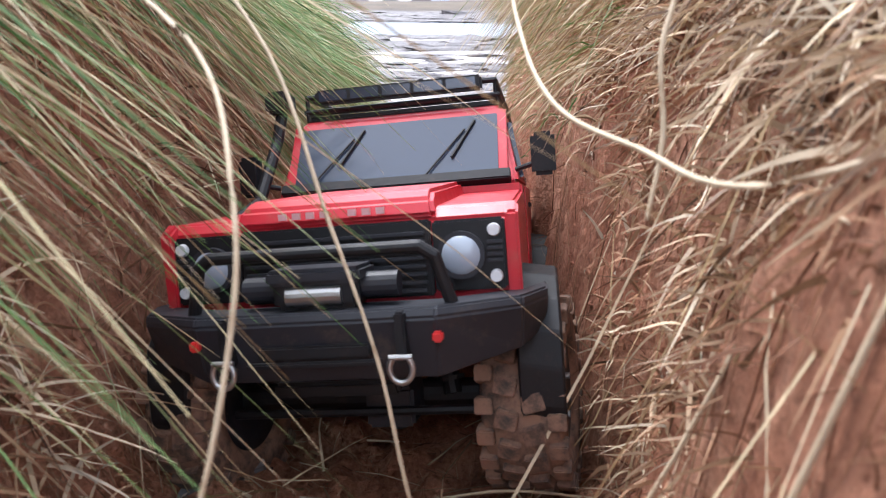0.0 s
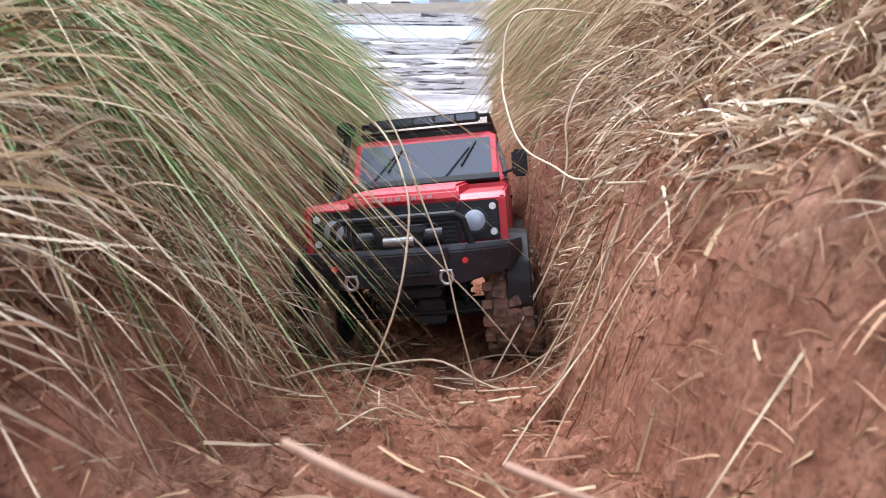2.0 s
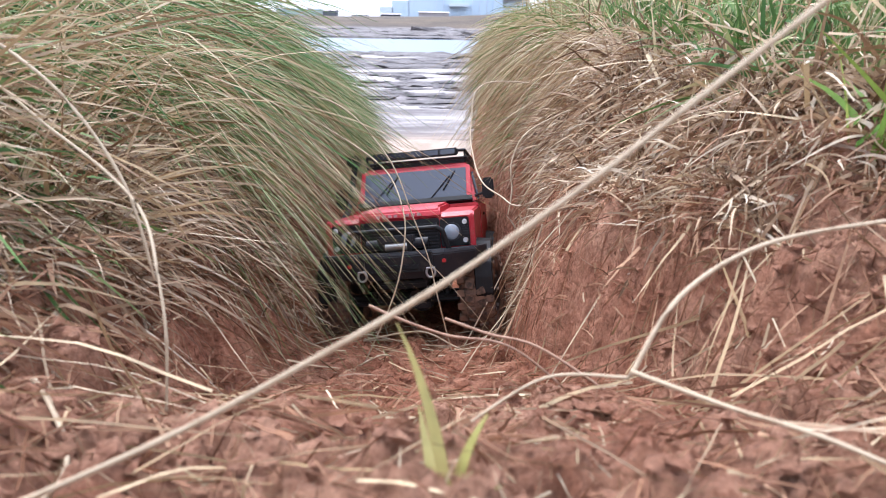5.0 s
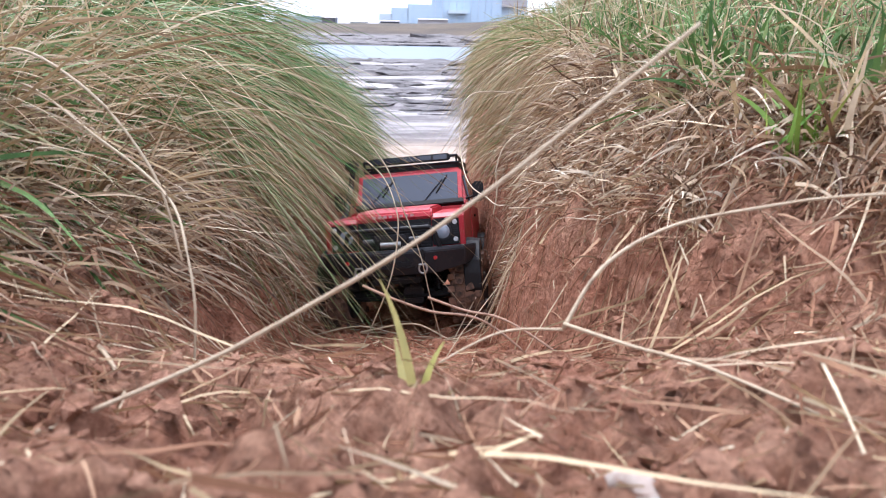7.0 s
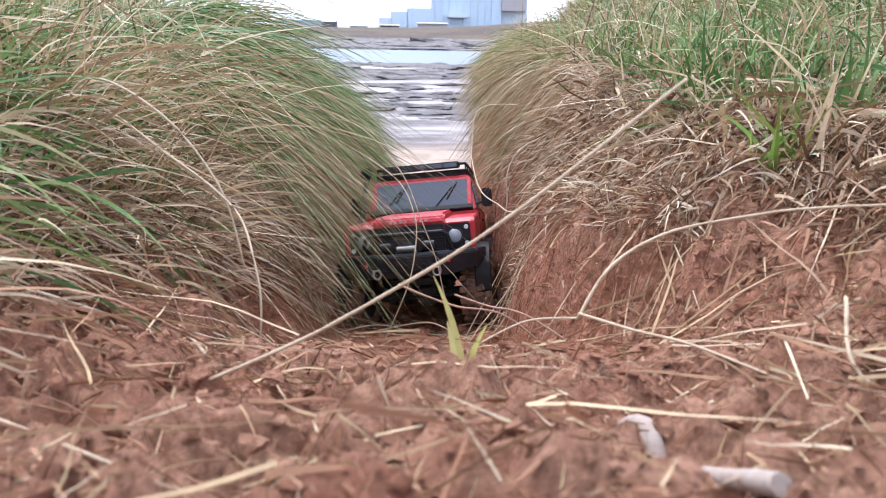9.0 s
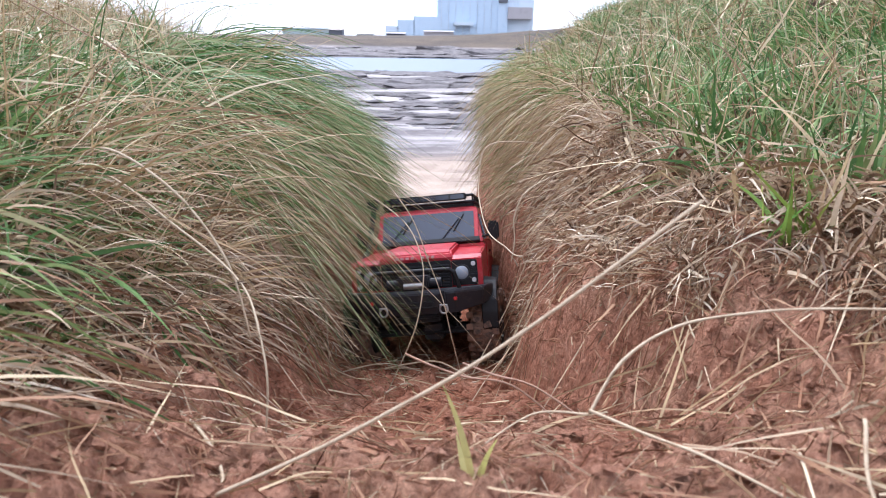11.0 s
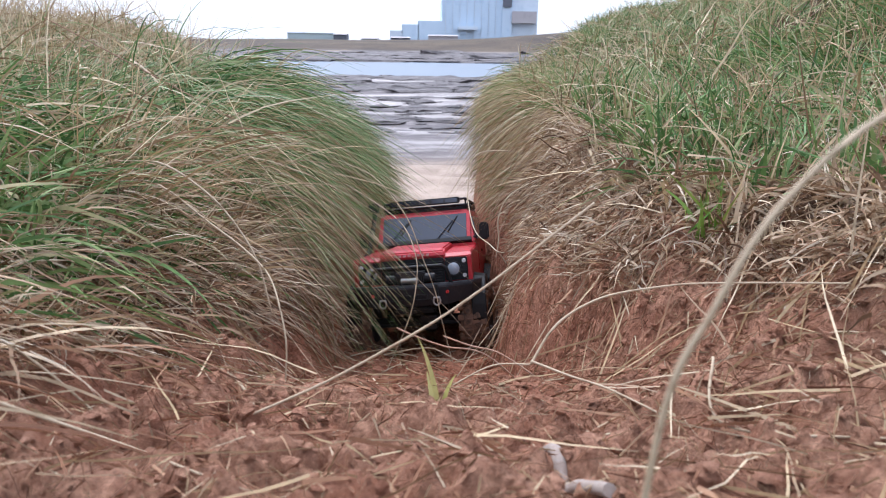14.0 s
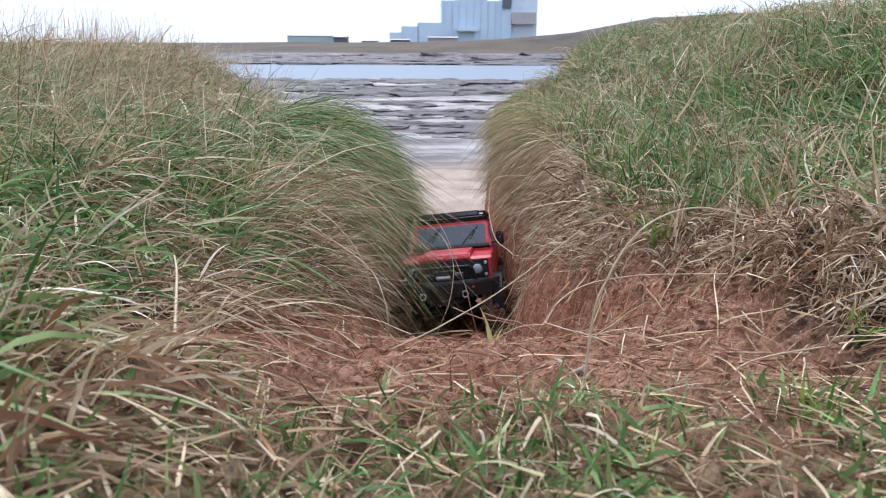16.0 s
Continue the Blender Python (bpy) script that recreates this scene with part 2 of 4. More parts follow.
def height(x, y, fine=True):
    x, y = np.asarray(x, float), np.asarray(y, float)
    zf = np.interp(y, FLOOR_Y, FLOOR_Z)
    left = 0.31 - 0.045 * smooth(0.35, 0.1, y) * smooth(-0.16, -0.02, x) + 0.09 * smooth(0, 0.35, -x) + 0.1 * smooth(0.4, 1.2, -x)
    left = left - 0.19 * smooth(0.5, 1.2, y) * smooth(-1.1, -0.2, x)
    right = 0.27 + 0.06 * smooth(0.3, 0.4, x) + 0.2 * np.clip(x - 0.3, 0, 1.0) + 0.3 * smooth(1.2, 5, x) + 0.1 * smooth(0.55, 1.2, x) * smooth(0.1, 0.8, y)
    bare = np.interp(y, [-0.2, -0.1, 0, 0.05, 0.18, 0.4, 0.7, 1.5], [0.325, 0.31, 0.29, 0.278, 0.24, 0.19, 0.17, 0.1])
    right = bare + (right - bare) * smooth(-0.015, 0.085, x - thatch_edge(y))
    top = np.where(x < 0.19, left, right) + 0.05 * value_noise(x, y, 0.3, 1)
    top = np.maximum(top, zf + 0.02 + 0.03 * smooth(0, 0.3, np.abs(x - 0.19) - 0.1))
    edge = 1.75 + np.where(x > 0.3, 1.6 * np.clip(x - 0.3, 0, 8), 0.9 * np.clip(-x, 0, 8))
    top = top + (zf - top) * smooth(0, 1.1, y - edge)
    xl, xr = left_edge(y), right_edge(y)
    rough = 0.02 * value_noise(x * 3 + y, y - x, 0.05, 8)
    w = np.maximum(smooth(-0.01, 0.11, xl - x + rough), smooth(0, 1, (x - xr + rough + 0.005) / np.interp(y, [-0.2, -0.1, 0, 0.1, 0.4], [0.16, 0.13, 0.09, 0.05, 0.045])))
    z = zf + (top - zf) * w
    z = z + smooth(84, 120, y) * (np.interp(120 * x / np.maximum(y, 1), [-60, 0, 11, 26, 40, 80], [0.4, 1.1, 1.7, 3.0, 5.6, 8.0]) + 0.8 * value_noise(x, y, 25, 4))
    if fine:
        near = np.exp(-np.maximum(0, np.abs(x - 0.2) - 1.0) * 3) * smooth(2.6, 1.8, y)
        z = z + near * (0.014 * value_noise(x, y, 0.07, 2) - 0.026 * np.abs(value_noise(x, y, 0.032, 6)) + 0.018 * value_noise(x, y, 0.014, 7) - 0.02 * np.abs(value_noise(x + 0.3 * y, y, 0.011, 9)) + 0.006 * value_noise(x, y, 0.0065, 10) + 0.006 - 0.01 * smooth(0.1, 0.3, value_noise(x, y, 0.021, 13)) - 0.006 * smooth(0.15, 0.32, value_noise(x, y, 0.009, 14)))
        z = z + smooth(3, 9, y) * smooth(60, 30, y) * (0.16 * value_noise(x * 0.25, y, 1.6, 11) + 0.1 * value_noise(x * 0.5, y, 0.5, 12))
    return z


def spaced(lo, hi, step, out_lo, out_hi, grow=1.12):
    mid = list(np.arange(lo, hi + 1e-6, step))
    a, s = [hi], step
    while a[-1] < out_hi:
        s *= grow
        a.append(a[-1] + s)
    b, s = [lo], step
    while b[-1] > out_lo:
        s *= grow
        b.append(b[-1] - s)
    return np.array(b[:0:-1] + mid + a[1:])


gx, gy = spaced(-0.45, 0.75, 0.0042, -1500, 1500), spaced(-0.55, 0.6, 0.0036, -300, 2600, 1.025)
X, Y = np.meshgrid(gx, gy)
nx, ny = len(gx), len(gy)
idx = np.arange(nx * ny).reshape(ny, nx)
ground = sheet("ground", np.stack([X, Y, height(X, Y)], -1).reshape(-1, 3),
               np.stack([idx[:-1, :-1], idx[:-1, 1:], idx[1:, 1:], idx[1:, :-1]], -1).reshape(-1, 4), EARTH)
tagged(ground, "red-brown crumbly earth gully running down to a rocky beach", "ground", kind="structure")


# ---- grass ----
def blades(name, roots, way, length, width, droop, mat, label, category="grass", segments=6, wave=0.0, clump=0.0):
    """Many tapered, bent blades in one mesh. way: first direction of each; droop: how far it bends over, as a part of its length."""
    n = len(roots)
    if clump:
        gust = np.stack([value_noise(roots[:, 0], roots[:, 1], 0.09, 31), value_noise(roots[:, 0], roots[:, 1], 0.09, 32), value_noise(roots[:, 0], roots[:, 1], 0.12, 33)], -1)
        way = way + gust * clump * 2
        length = length * (1 + value_noise(roots[:, 0], roots[:, 1], 0.07, 34) * clump)
    way = way / np.linalg.norm(way, axis=1, keepdims=True)
    s = np.linspace(0, 1, segments + 1)[None, :, None]
    fall = np.zeros((n, 1, 3))
    fall[:, 0, 2] = -1
    fall[:, 0, :2] += way[:, :2] * 0.25
    L = length[:, None, None]
    side = np.cross(way, rng.normal(size=(n, 3)))
    side /= np.linalg.norm(side, axis=1, keepdims=True)
    bow = side[:, None, :] * (rng.normal(size=(n, 1, 1)) * 0.12 + wave * np.sin(s * 7 + rng.random((n, 1, 1)) * 6) * 0.1)
    p = roots[:, None, :] + L * (way[:, None, :] * s + fall * droop[:, None, None] * s ** 2 + bow * s * (1.2 - s))
    tang = np.gradient(p, axis=1)
    flat = np.cross(tang, side[:, None, :] + np.array([0.3, -0.5, 0.3]))
    flat /= np.linalg.norm(flat, axis=2, keepdims=True) + 1e-9
    half = width[:, None, None] * 0.5 * (1 - 0.9 * s ** 1.6)
    v = np.stack([p - flat * half, p + flat * half], 2).reshape(-1, 3)
    k = (np.arange(n) * (segments + 1) * 2)[:, None] + np.arange(segments)[None, :] * 2
    q = np.stack([k, k + 1, k + 3, k + 2], -1).reshape(-1, 4)
    ob = sheet(name, v, q, mat)
    tagged(ob, label, category, kind="stuff")
    return ob


def scatter(n, x0, x1, y0, y1, keep=None):
    x, y = rng.uniform(x0, x1, n), rng.uniform(y0, y1, n)
    if keep is not None:
        k = keep(x, y)
        x, y = x[k], y[k]
    return np.stack([x, y, height(x, y) - 0.004], -1)


def ways(n, x, y, z, spread):
    return np.array([x, y, z])[None, :] + rng.normal(size=(n, 3)) * spread


def u(n, lo, hi):
    return rng.uniform(lo, hi, n)


def left_bank(lo, hi):
    return lambda x, y: (x < left_edge(y) - lo) & (x > left_edge(y) - hi) & (y < 1.75 + 0.9 * np.clip(-x, 0, 3))


def right_bank(lo, hi):
    return lambda x, y: (x > right_edge(y) + lo) & (x < right_edge(y) + hi) & (y < 1.8 + 1.6 * np.clip(x - 0.3, 0, 3))


def wisps(n, region, lengths, widths, mat, name, label, keep=None, stray=0.01, rise=0.006, wave=0.6):
    """Straws lying on the ground, both ends on the earth."""
    r = scatter(n, *region, keep)
    n = len(r)
    a, L = u(n, 0, 2 * math.pi), u(n, *lengths)
    ends = r[:, :2] + np.stack([np.cos(a), np.sin(a)], -1) * L[:, None]
    z = height(ends[:, 0], ends[:, 1]) + u(n, 0, stray)
    r[:, 2] += 0.004 + u(n, 0, stray)
    way = np.concatenate([ends, z[:, None]], 1) - r
    way[:, 2] += rise
    return blades(name, r, way, np.linalg.norm(way, axis=1), u(n, *widths), np.full(n, 0.05), mat, label, segments=6, wave=wave)


# ---- long grass on the seaward bank, combed over the gully edge ----
def curtain(n, near, far, y0, y1, droops, widths, mat, label, sign=1.0, over=(-0.03, 0.05), lift=0.6):
    edge = left_edge if sign > 0 else right_edge
    y = u(n, y0, y1)
    back = u(n, near, far)
    x = edge(y) - sign * back
    r = np.stack([x, y, height(x, y) - 0.004], -1)
    w = ways(n, 0.62 * sign, -0.12, lift, 0.3)
    L = np.clip((back + u(n, *over)) / 0.85, 0.05, 0.34)
    rise = w[:, 2] / np.linalg.norm(w, axis=1)
    low = np.interp(y, FLOOR_Y, FLOOR_Z) + u(n, 0.09, 0.25)
    droop = np.clip(np.minimum(u(n, *droops), rise + (r[:, 2] - low) / L), 0.15, 3)
    return blades("hanging_grass", r, w, L, u(n, *widths), droop, mat, label, segments=7, clump=0.55)


curtain(5800, 0.12, 0.32, 0.36, 1.95, (0.45, 0.85), (0.0014, 0.0032), green_mat, "long green grass combed over the gully edge", over=(-0.08, 0.0))
curtain(4800, 0.09, 0.28, 0.36, 1.95, (0.5, 1.0), (0.0013, 0.003), mixed_mat, "long fading grass combed over the gully edge", over=(-0.08, 0.0))
curtain(3200, 0.05, 0.24, 0.36, 1.95, (0.8, 1.4), (0.0012, 0.0026), straw_mat, "dry straw hanging down the gully wall", over=(-0.05, 0.0))
curtain(1500, 0.03, 0.12, 0.3, 1.9, (1.0, 1.8), (0.0009, 0.002), root_mat, "dead brown grass under the hanging straw", over=(-0.02, 0.0))
curtain(45, 0.1, 0.2, 0.15, 0.55, (0.55, 1.0), (0.0012, 0.0022), straw_mat, "long pale grass stems arching out over the gully", over=(0.02, 0.15), lift=0.5)
curtain(420, 0.12, 0.26, 0.2, 0.4, (0.5, 1.0), (0.0011, 0.0024), mixed_mat, "fading grass bent over the end of the bank", over=(-0.08, 0.0))
curtain(42, 0.12, 0.24, 0.3, 0.52, (0.5, 0.9), (0.0009, 0.0016), straw_mat, "thin pale grass stems hanging in front of the truck", over=(0.06, 0.22), lift=0.55)
curtain(480, 0.09, 0.22, 0.04, 0.4, (0.4, 0.9), (0.0012, 0.003), straw_mat, "long bleached grass combed over the end of the bank", over=(-0.07, 0.02), lift=0.5)
curtain(110, 0.1, 0.2, 0.05, 0.3, (0.6, 1.3), (0.001, 0.002), straw_mat, "pale grass stems bent over the end of the bank", over=(-0.05, 0.03), lift=0.5)
r = scatter(30000, -1.3, 0.0, 0.0, 2.6, left_bank(0.17, 1.3))
n = len(r)
blades("bank_grass", r, ways(n, 0.55, -0.1, 0.75, 0.36), u(n, 0.07, 0.18) * (1 - 0.4 * smooth(0.7, 1.5, r[:, 1])), u(n, 0.0012, 0.003), u(n, 0.25, 0.75), green_mat, "dense blue-green grass on the bank top", segments=5, clump=0.6)
r = scatter(9000, -1.4, 0.0, 0.0, 2.7, left_bank(0.1, 1.4))
n = len(r)
blades("bank_grass", r, ways(n, 0.45, -0.1, 0.8, 0.35), u(n, 0.08, 0.22), u(n, 0.0012, 0.0026), u(n, 0.2, 0.7), straw_mat, "bleached stems among the bank grass", segments=6, clump=0.7)
r = scatter(1300, -1.4, -0.1, 0.2, 2.6, left_bank(0.1, 1.4))
n = len(r)
blades("seed_stems", r, ways(n, 0.15, 0, 1.0, 0.25), u(n, 0.12, 0.2) + 0.1 * smooth(0.3, 0.7, -r[:, 0]), u(n, 0.0012, 0.002), u(n, 0.0, 0.2), straw_mat, "thin dry stems standing above the bank grass", segments=5)

r = scatter(3300, -1.3, 0.0, 0.0, 2.4, left_bank(0.08, 1.3))
n = len(r)
r[:, 2] += u(n, 0.0, 0.08)
blades("dead_stems", r, ways(n, 0.25, -0.2, 0.25, 0.6), u(n, 0.08, 0.2), u(n, 0.0014, 0.003), u(n, 0.1, 0.6), straw_mat, "bleached stems tangled through the bank grass", segments=6, wave=0.5)
# the same bank nearer the lip: broad dead leaves and green blades over bare earth
r = scatter(15000, -1.0, 0.05, -0.85, 0.3, lambda x, y: x < np.interp(y, [-0.85, -0.4, -0.15, 0.1, 0.3], [0.0, -0.06, -0.065, -0.04, -0.015]))
n = len(r)
blades("dead_leaves", r, ways(n, 0.4, -0.3, 0.35, 0.5), u(n, 0.03, 0.11), u(n, 0.001, 0.0036), u(n, 0.2, 0.7), straw_mat, "broad bleached grass leaves matted on the bank", segments=7, wave=0.7, clump=0.8)
r = scatter(5000, -1.0, 0.05, -0.85, 0.3, lambda x, y: x < np.interp(y, [-0.85, -0.4, -0.15, 0.1, 0.3], [-0.02, -0.05, -0.05, -0.02, 0.0]))
n = len(r)
blades("dead_leaves", r, ways(n, 0.5, -0.4, 0.2, 0.4), u(n, 0.04, 0.11), u(n, 0.0016, 0.0042), u(n, 0.4, 1.0), root_mat, "rotting brown grass leaves matted on the bank", segments=7, wave=0.7, clump=0.8)
r = scatter(14000, -1.1, 0.0, -1.0, 0.35, lambda x, y: x < np.interp(y, [-0.95, -0.5, -0.15, 0.1, 0.3], [-0.02, -0.1, -0.17, -0.12, -0.07]))
n = len(r)
blades("green_tufts", r, ways(n, 0.3, -0.2, 0.75, 0.45), u(n, 0.05, 0.13), u(n, 0.0026, 0.006), u(n, 0.2, 0.7), lush_mat, "broad green grass blades in the dead thatch", segments=6, clump=0.8)

# ---- the landward bank ----
curtain(1400, 0.05, 0.22, 0.6, 1.95, (0.5, 1.0), (0.0012, 0.0028), mixed_mat, "fading grass bent over the gully edge", sign=-1.0, over=(-0.08, 0.01), lift=0.8)
curtain(1700, 0.03, 0.2, 0.75, 1.95, (0.7, 1.4), (0.0012, 0.0026), straw_mat, "dry straw-coloured grass hanging down the gully wall", sign=-1.0, over=(-0.04, 0.005))
curtain(1100, 0.03, 0.14, 0.42, 1.0, (0.6, 1.3), (0.0008, 0.0018), straw_mat, "dry straw hanging from the cut edge", sign=-1.0, over=(-0.03, 0.01))
curtain(800, 0.03, 0.14, 0.7, 1.9, (0.8, 1.6), (0.001, 0.0022), mixed_mat, "thin fading grass hanging on the gully wall", sign=-1.0, over=(-0.04, 0.0))
r = scatter(24000, 0.33, 1.9, 0.45, 3.2, right_bank(0.08, 1.5))
n = len(r)
blades("bank_grass", r, ways(n, -0.15, -0.1, 0.9, 0.3), u(n, 0.05, 0.13), u(n, 0.0012, 0.0028), u(n, 0.2, 0.6), mixed_mat, "fading grass on the bank top", segments=5, clump=0.8)
r = scatter(15000, 0.38, 2.2, 0.1, 3.2, right_bank(0.14, 1.8))
n = len(r)
blades("bank_grass", r, ways(n, 0.1, -0.1, 0.85, 0.3), u(n, 0.06, 0.15), u(n, 0.0016, 0.004), u(n, 0.2, 0.7), green_mat, "green grass on the bank top", segments=5, clump=0.8)
THATCH = lambda lo: lambda x, y: (x > thatch_edge(y) + lo) & (x < right_edge(y) + 0.9) & (x > np.interp(y, [-0.8, -0.4, -0.15, 0], [0.36, 0.4, 0.36, 0.3]))
r = scatter(20000, 0.3, 1.3, -0.7, 0.75, THATCH(0.02))
n = len(r)
blades("dead_leaves", r, ways(n, -0.2, -0.25, 0.3, 0.75), u(n, 0.015, 0.06), u(n, 0.0009, 0.0034), u(n, 0.1, 0.7), straw_mat, "broad bleached grass leaves in a thick thatch", segments=7, wave=0.9, clump=1.0)
r = scatter(8000, 0.3, 0.8, -0.2, 0.8, THATCH(0.005))
n = len(r)
blades("dead_leaves", r, ways(n, -0.3, -0.25, 0.1, 0.6), u(n, 0.015, 0.045), u(n, 0.0012, 0.0036), u(n, 0.2, 0.9), root_mat, "rotting brown leaves and roots under the thatch", segments=7, wave=0.9, clump=1.0)
r = scatter(15000, 0.4, 1.5, -0.95, 0.8, THATCH(0.09))
n = len(r)
blades("green_tufts", r, ways(n, -0.1, -0.1, 0.9, 0.35), u(n, 0.04, 0.11), u(n, 0.0024, 0.0055), u(n, 0.1, 0.6), lush_mat, "green grass growing through the thatch", segments=6, clump=0.9)
r = scatter(600, 0.34, 1.2, -0.5, 1.2, right_bank(0.1, 0.9))
n = len(r)
blades("seed_stems", r, ways(n, -0.05, 0, 1.0, 0.3), u(n, 0.06, 0.16), u(n, 0.002, 0.004), u(n, 0.0, 0.25), straw_mat, "bleached dry stems standing in the thatch", segments=5)
r = scatter(3600, 0.36, 1.9, 0.0, 2.4, right_bank(0.08, 1.4))
n = len(r)
r[:, 2] += u(n, 0.0, 0.06)
blades("dead_stems", r, ways(n, -0.15, -0.2, 0.3, 0.6), u(n, 0.06, 0.16), u(n, 0.0014, 0.0034), u(n, 0.1, 0.6), straw_mat, "bleached stems tangled through the bank grass", segments=6, wave=0.5)
# tussocks: sheaves of broad leaves that spring from one crown and fall the same way
def tussocks(x, y, each, lean, lengths, widths, droops, mat, name, label, fan=0.45):
    k, n = len(x), len(x) * each
    own = lean + rng.normal(size=(k, 3)) * 0.35
    big = np.repeat(u(k, 0.7, 1.3), each)
    rx, ry = np.repeat(x, each) + rng.normal(size=n) * 0.011, np.repeat(y, each) + rng.normal(size=n) * 0.011
    r = np.stack([rx, ry, height(rx, ry) - 0.004 + rng.random(n) * 0.014], -1)
    return blades(name, r, np.repeat(own, each, 0) + rng.normal(size=(n, 3)) * fan, u(n, *lengths) * big, u(n, *widths), u(n, *droops), mat, label, segments=8, wave=0.8)


def along(n, y0, y1, lo, hi):
    y = u(n, y0, y1)
    return thatch_edge(y) + u(n, lo, hi), y


x, y = along(420, -0.3, 0.7, 0.008, 0.09)
tussocks(x, y, 38, np.array([-0.25, -0.28, 0.35]), (0.01, 0.036), (0.0007, 0.003), (0.1, 0.8), thatch_mat, "thatch_fringe", "sheaves of bleached leaves over the cut earth", 0.7)
x, y = along(200, -0.25, 0.7, 0.0, 0.03)
tussocks(x, y, 26, np.array([-0.25, -0.25, 0.1]), (0.006, 0.022), (0.0006, 0.002), (0.2, 0.9), root_mat, "thatch_fringe", "brown rotted leaves under the bleached sheaves", 0.8)
x, y = along(330, -0.42, 0.8, 0.05, 0.42)
tussocks(x, y, 36, np.array([-0.12, -0.2, 0.7]), (0.02, 0.07), (0.001, 0.0036), (0.1, 0.7), thatch_mat, "dead_leaves", "sheaves of broad bleached leaves in the thatch", 0.65)
x, y = along(190, -0.5, 0.7, 0.1, 0.6)
tussocks(x, y, 18, np.array([-0.05, -0.15, 0.9]), (0.03, 0.08), (0.0014, 0.004), (0.1, 0.6), lush_mat, "green_tufts", "broad green blades growing out of the thatch", 0.4)
# the ragged lower edge of the seaward bank
def sea_edge(n, lo, hi):
    y = u(n, -0.3, 0.45)
    return np.interp(y, [-0.3, -0.2, -0.1, 0, 0.2, 0.3, 0.45], [-0.09, -0.06, -0.03, -0.01, 0.0, 0.015, 0.03]) - u(n, lo, hi), y


x, y = sea_edge(210, 0.0, 0.1)
tussocks(x, y, 38, np.array([0.4, -0.3, 0.4]), (0.02, 0.075), (0.0008, 0.0032), (0.2, 0.8), thatch_mat, "thatch_fringe", "sheaves of bleached leaves over the bare earth", 0.55)
x, y = sea_edge(120, -0.01, 0.04)
tussocks(x, y, 26, np.array([0.3, -0.25, 0.1]), (0.012, 0.04), (0.0011, 0.0034), (0.2, 0.9), root_mat, "thatch_fringe", "brown rotted leaves at the foot of the bank grass", 0.8)
x, y = sea_edge(60, 0.05, 0.16)
tussocks(x, y, 20, np.array([0.4, -0.25, 0.6]), (0.04, 0.11), (0.0022, 0.005), (0.3, 0.9), lush_mat, "green_tufts", "green blades at the foot of the bank grass", 0.45)
# the same on the seaward bank, longer and combed over towards the gully
y = u(170, -0.55, 0.36)
x = np.interp(y, [-0.85, -0.4, -0.15, 0.1, 0.3], [-0.06, -0.1, -0.12, -0.1, -0.07]) - u(170, 0.0, 0.4)
tussocks(x, y, 30, np.array([0.5, -0.25, 0.5]), (0.05, 0.13), (0.0012, 0.0038), (0.3, 0.8), thatch_mat, "dead_leaves", "sheaves of long bleached leaves combed over the bank", 0.45)
tussocks(x[:130] - 0.04, y[:130], 22, np.array([0.4, -0.2, 0.7]), (0.05, 0.13), (0.0026, 0.0056), (0.3, 0.8), lush_mat, "green_tufts", "sheaves of broad green blades combed over the bank", 0.4)
# roots that hang out of the cut earth
y = u(3000, -0.25, 0.9)
x = right_edge(y) + u(3000, 0.0, 0.075)
r = np.stack([x, y, height(x, y)], -1)
blades("bare_roots", r, ways(3000, -0.3, -0.1, 0.0, 0.9), u(3000, 0.008, 0.026), u(3000, 0.0005, 0.001), u(3000, 0.0, 0.5), root_mat, "thin dead roots hanging from the cut earth", "roots", segments=6, wave=0.9)
y = u(1500, -0.2, 0.9)
x = left_edge(y) - u(1500, 0.0, 0.1)
r = np.stack([x, y, height(x, y)], -1)
blades("bare_roots", r, ways(1500, 0.3, -0.1, 0.0, 0.9), u(1500, 0.008, 0.03), u(1500, 0.0005, 0.001), u(1500, 0.0, 0.5), root_mat, "thin dead roots hanging from the cut earth", "roots", segments=6, wave=0.9)

# ---- the trodden earth in front of the lip ----
wisps(500, (0.28, 0.75, -0.45, 0.1), (0.03, 0.11), (0.0008, 0.0022), straw_mat, "straw_litter", "loose straw on the trodden slope", stray=0.01)
wisps(560, (-0.35, 0.7, -0.6, 0.02), (0.03, 0.13), (0.0007, 0.0018), straw_mat, "straw_litter", "loose straw trodden into the earth")
wisps(1500, (-0.35, 0.75, -0.6, 0.05), (0.01, 0.05), (0.0008, 0.0022), root_mat, "root_litter", "short brown root scraps on the earth")
wisps(260, (0.03, 0.36, 0.0, 0.62), (0.02, 0.12), (0.0008, 0.002), straw_mat, "straw_litter", "loose straw lying along the gully floor")
wisps(420, (0.03, 0.36, 0.0, 1.2), (0.01, 0.04), (0.0008, 0.0018), root_mat, "root_litter", "short brown root scraps along the gully floor")
wisps(6000, (-0.5, 0.9, -1.5, -0.4), (0.02, 0.1), (0.0008, 0.002), straw_mat, "straw_litter", "trodden straw among short grass", stray=0.012)
r = scatter(30000, -0.6, 1.0, -1.6, -0.4, lambda x, y: value_noise(x, y, 0.16, 21) + 0.35 * smooth(-0.36, -0.7, y) + 0.5 * smooth(0.12, 0.3, np.abs(x - 0.18)) > 0.08)
n = len(r)
blades("short_grass", r, ways(n, 0, -0.1, 0.8, 0.5), u(n, 0.012, 0.042), u(n, 0.0016, 0.004), u(n, 0.1, 0.5), lush_mat, "short green grass on trodden earth", segments=4)
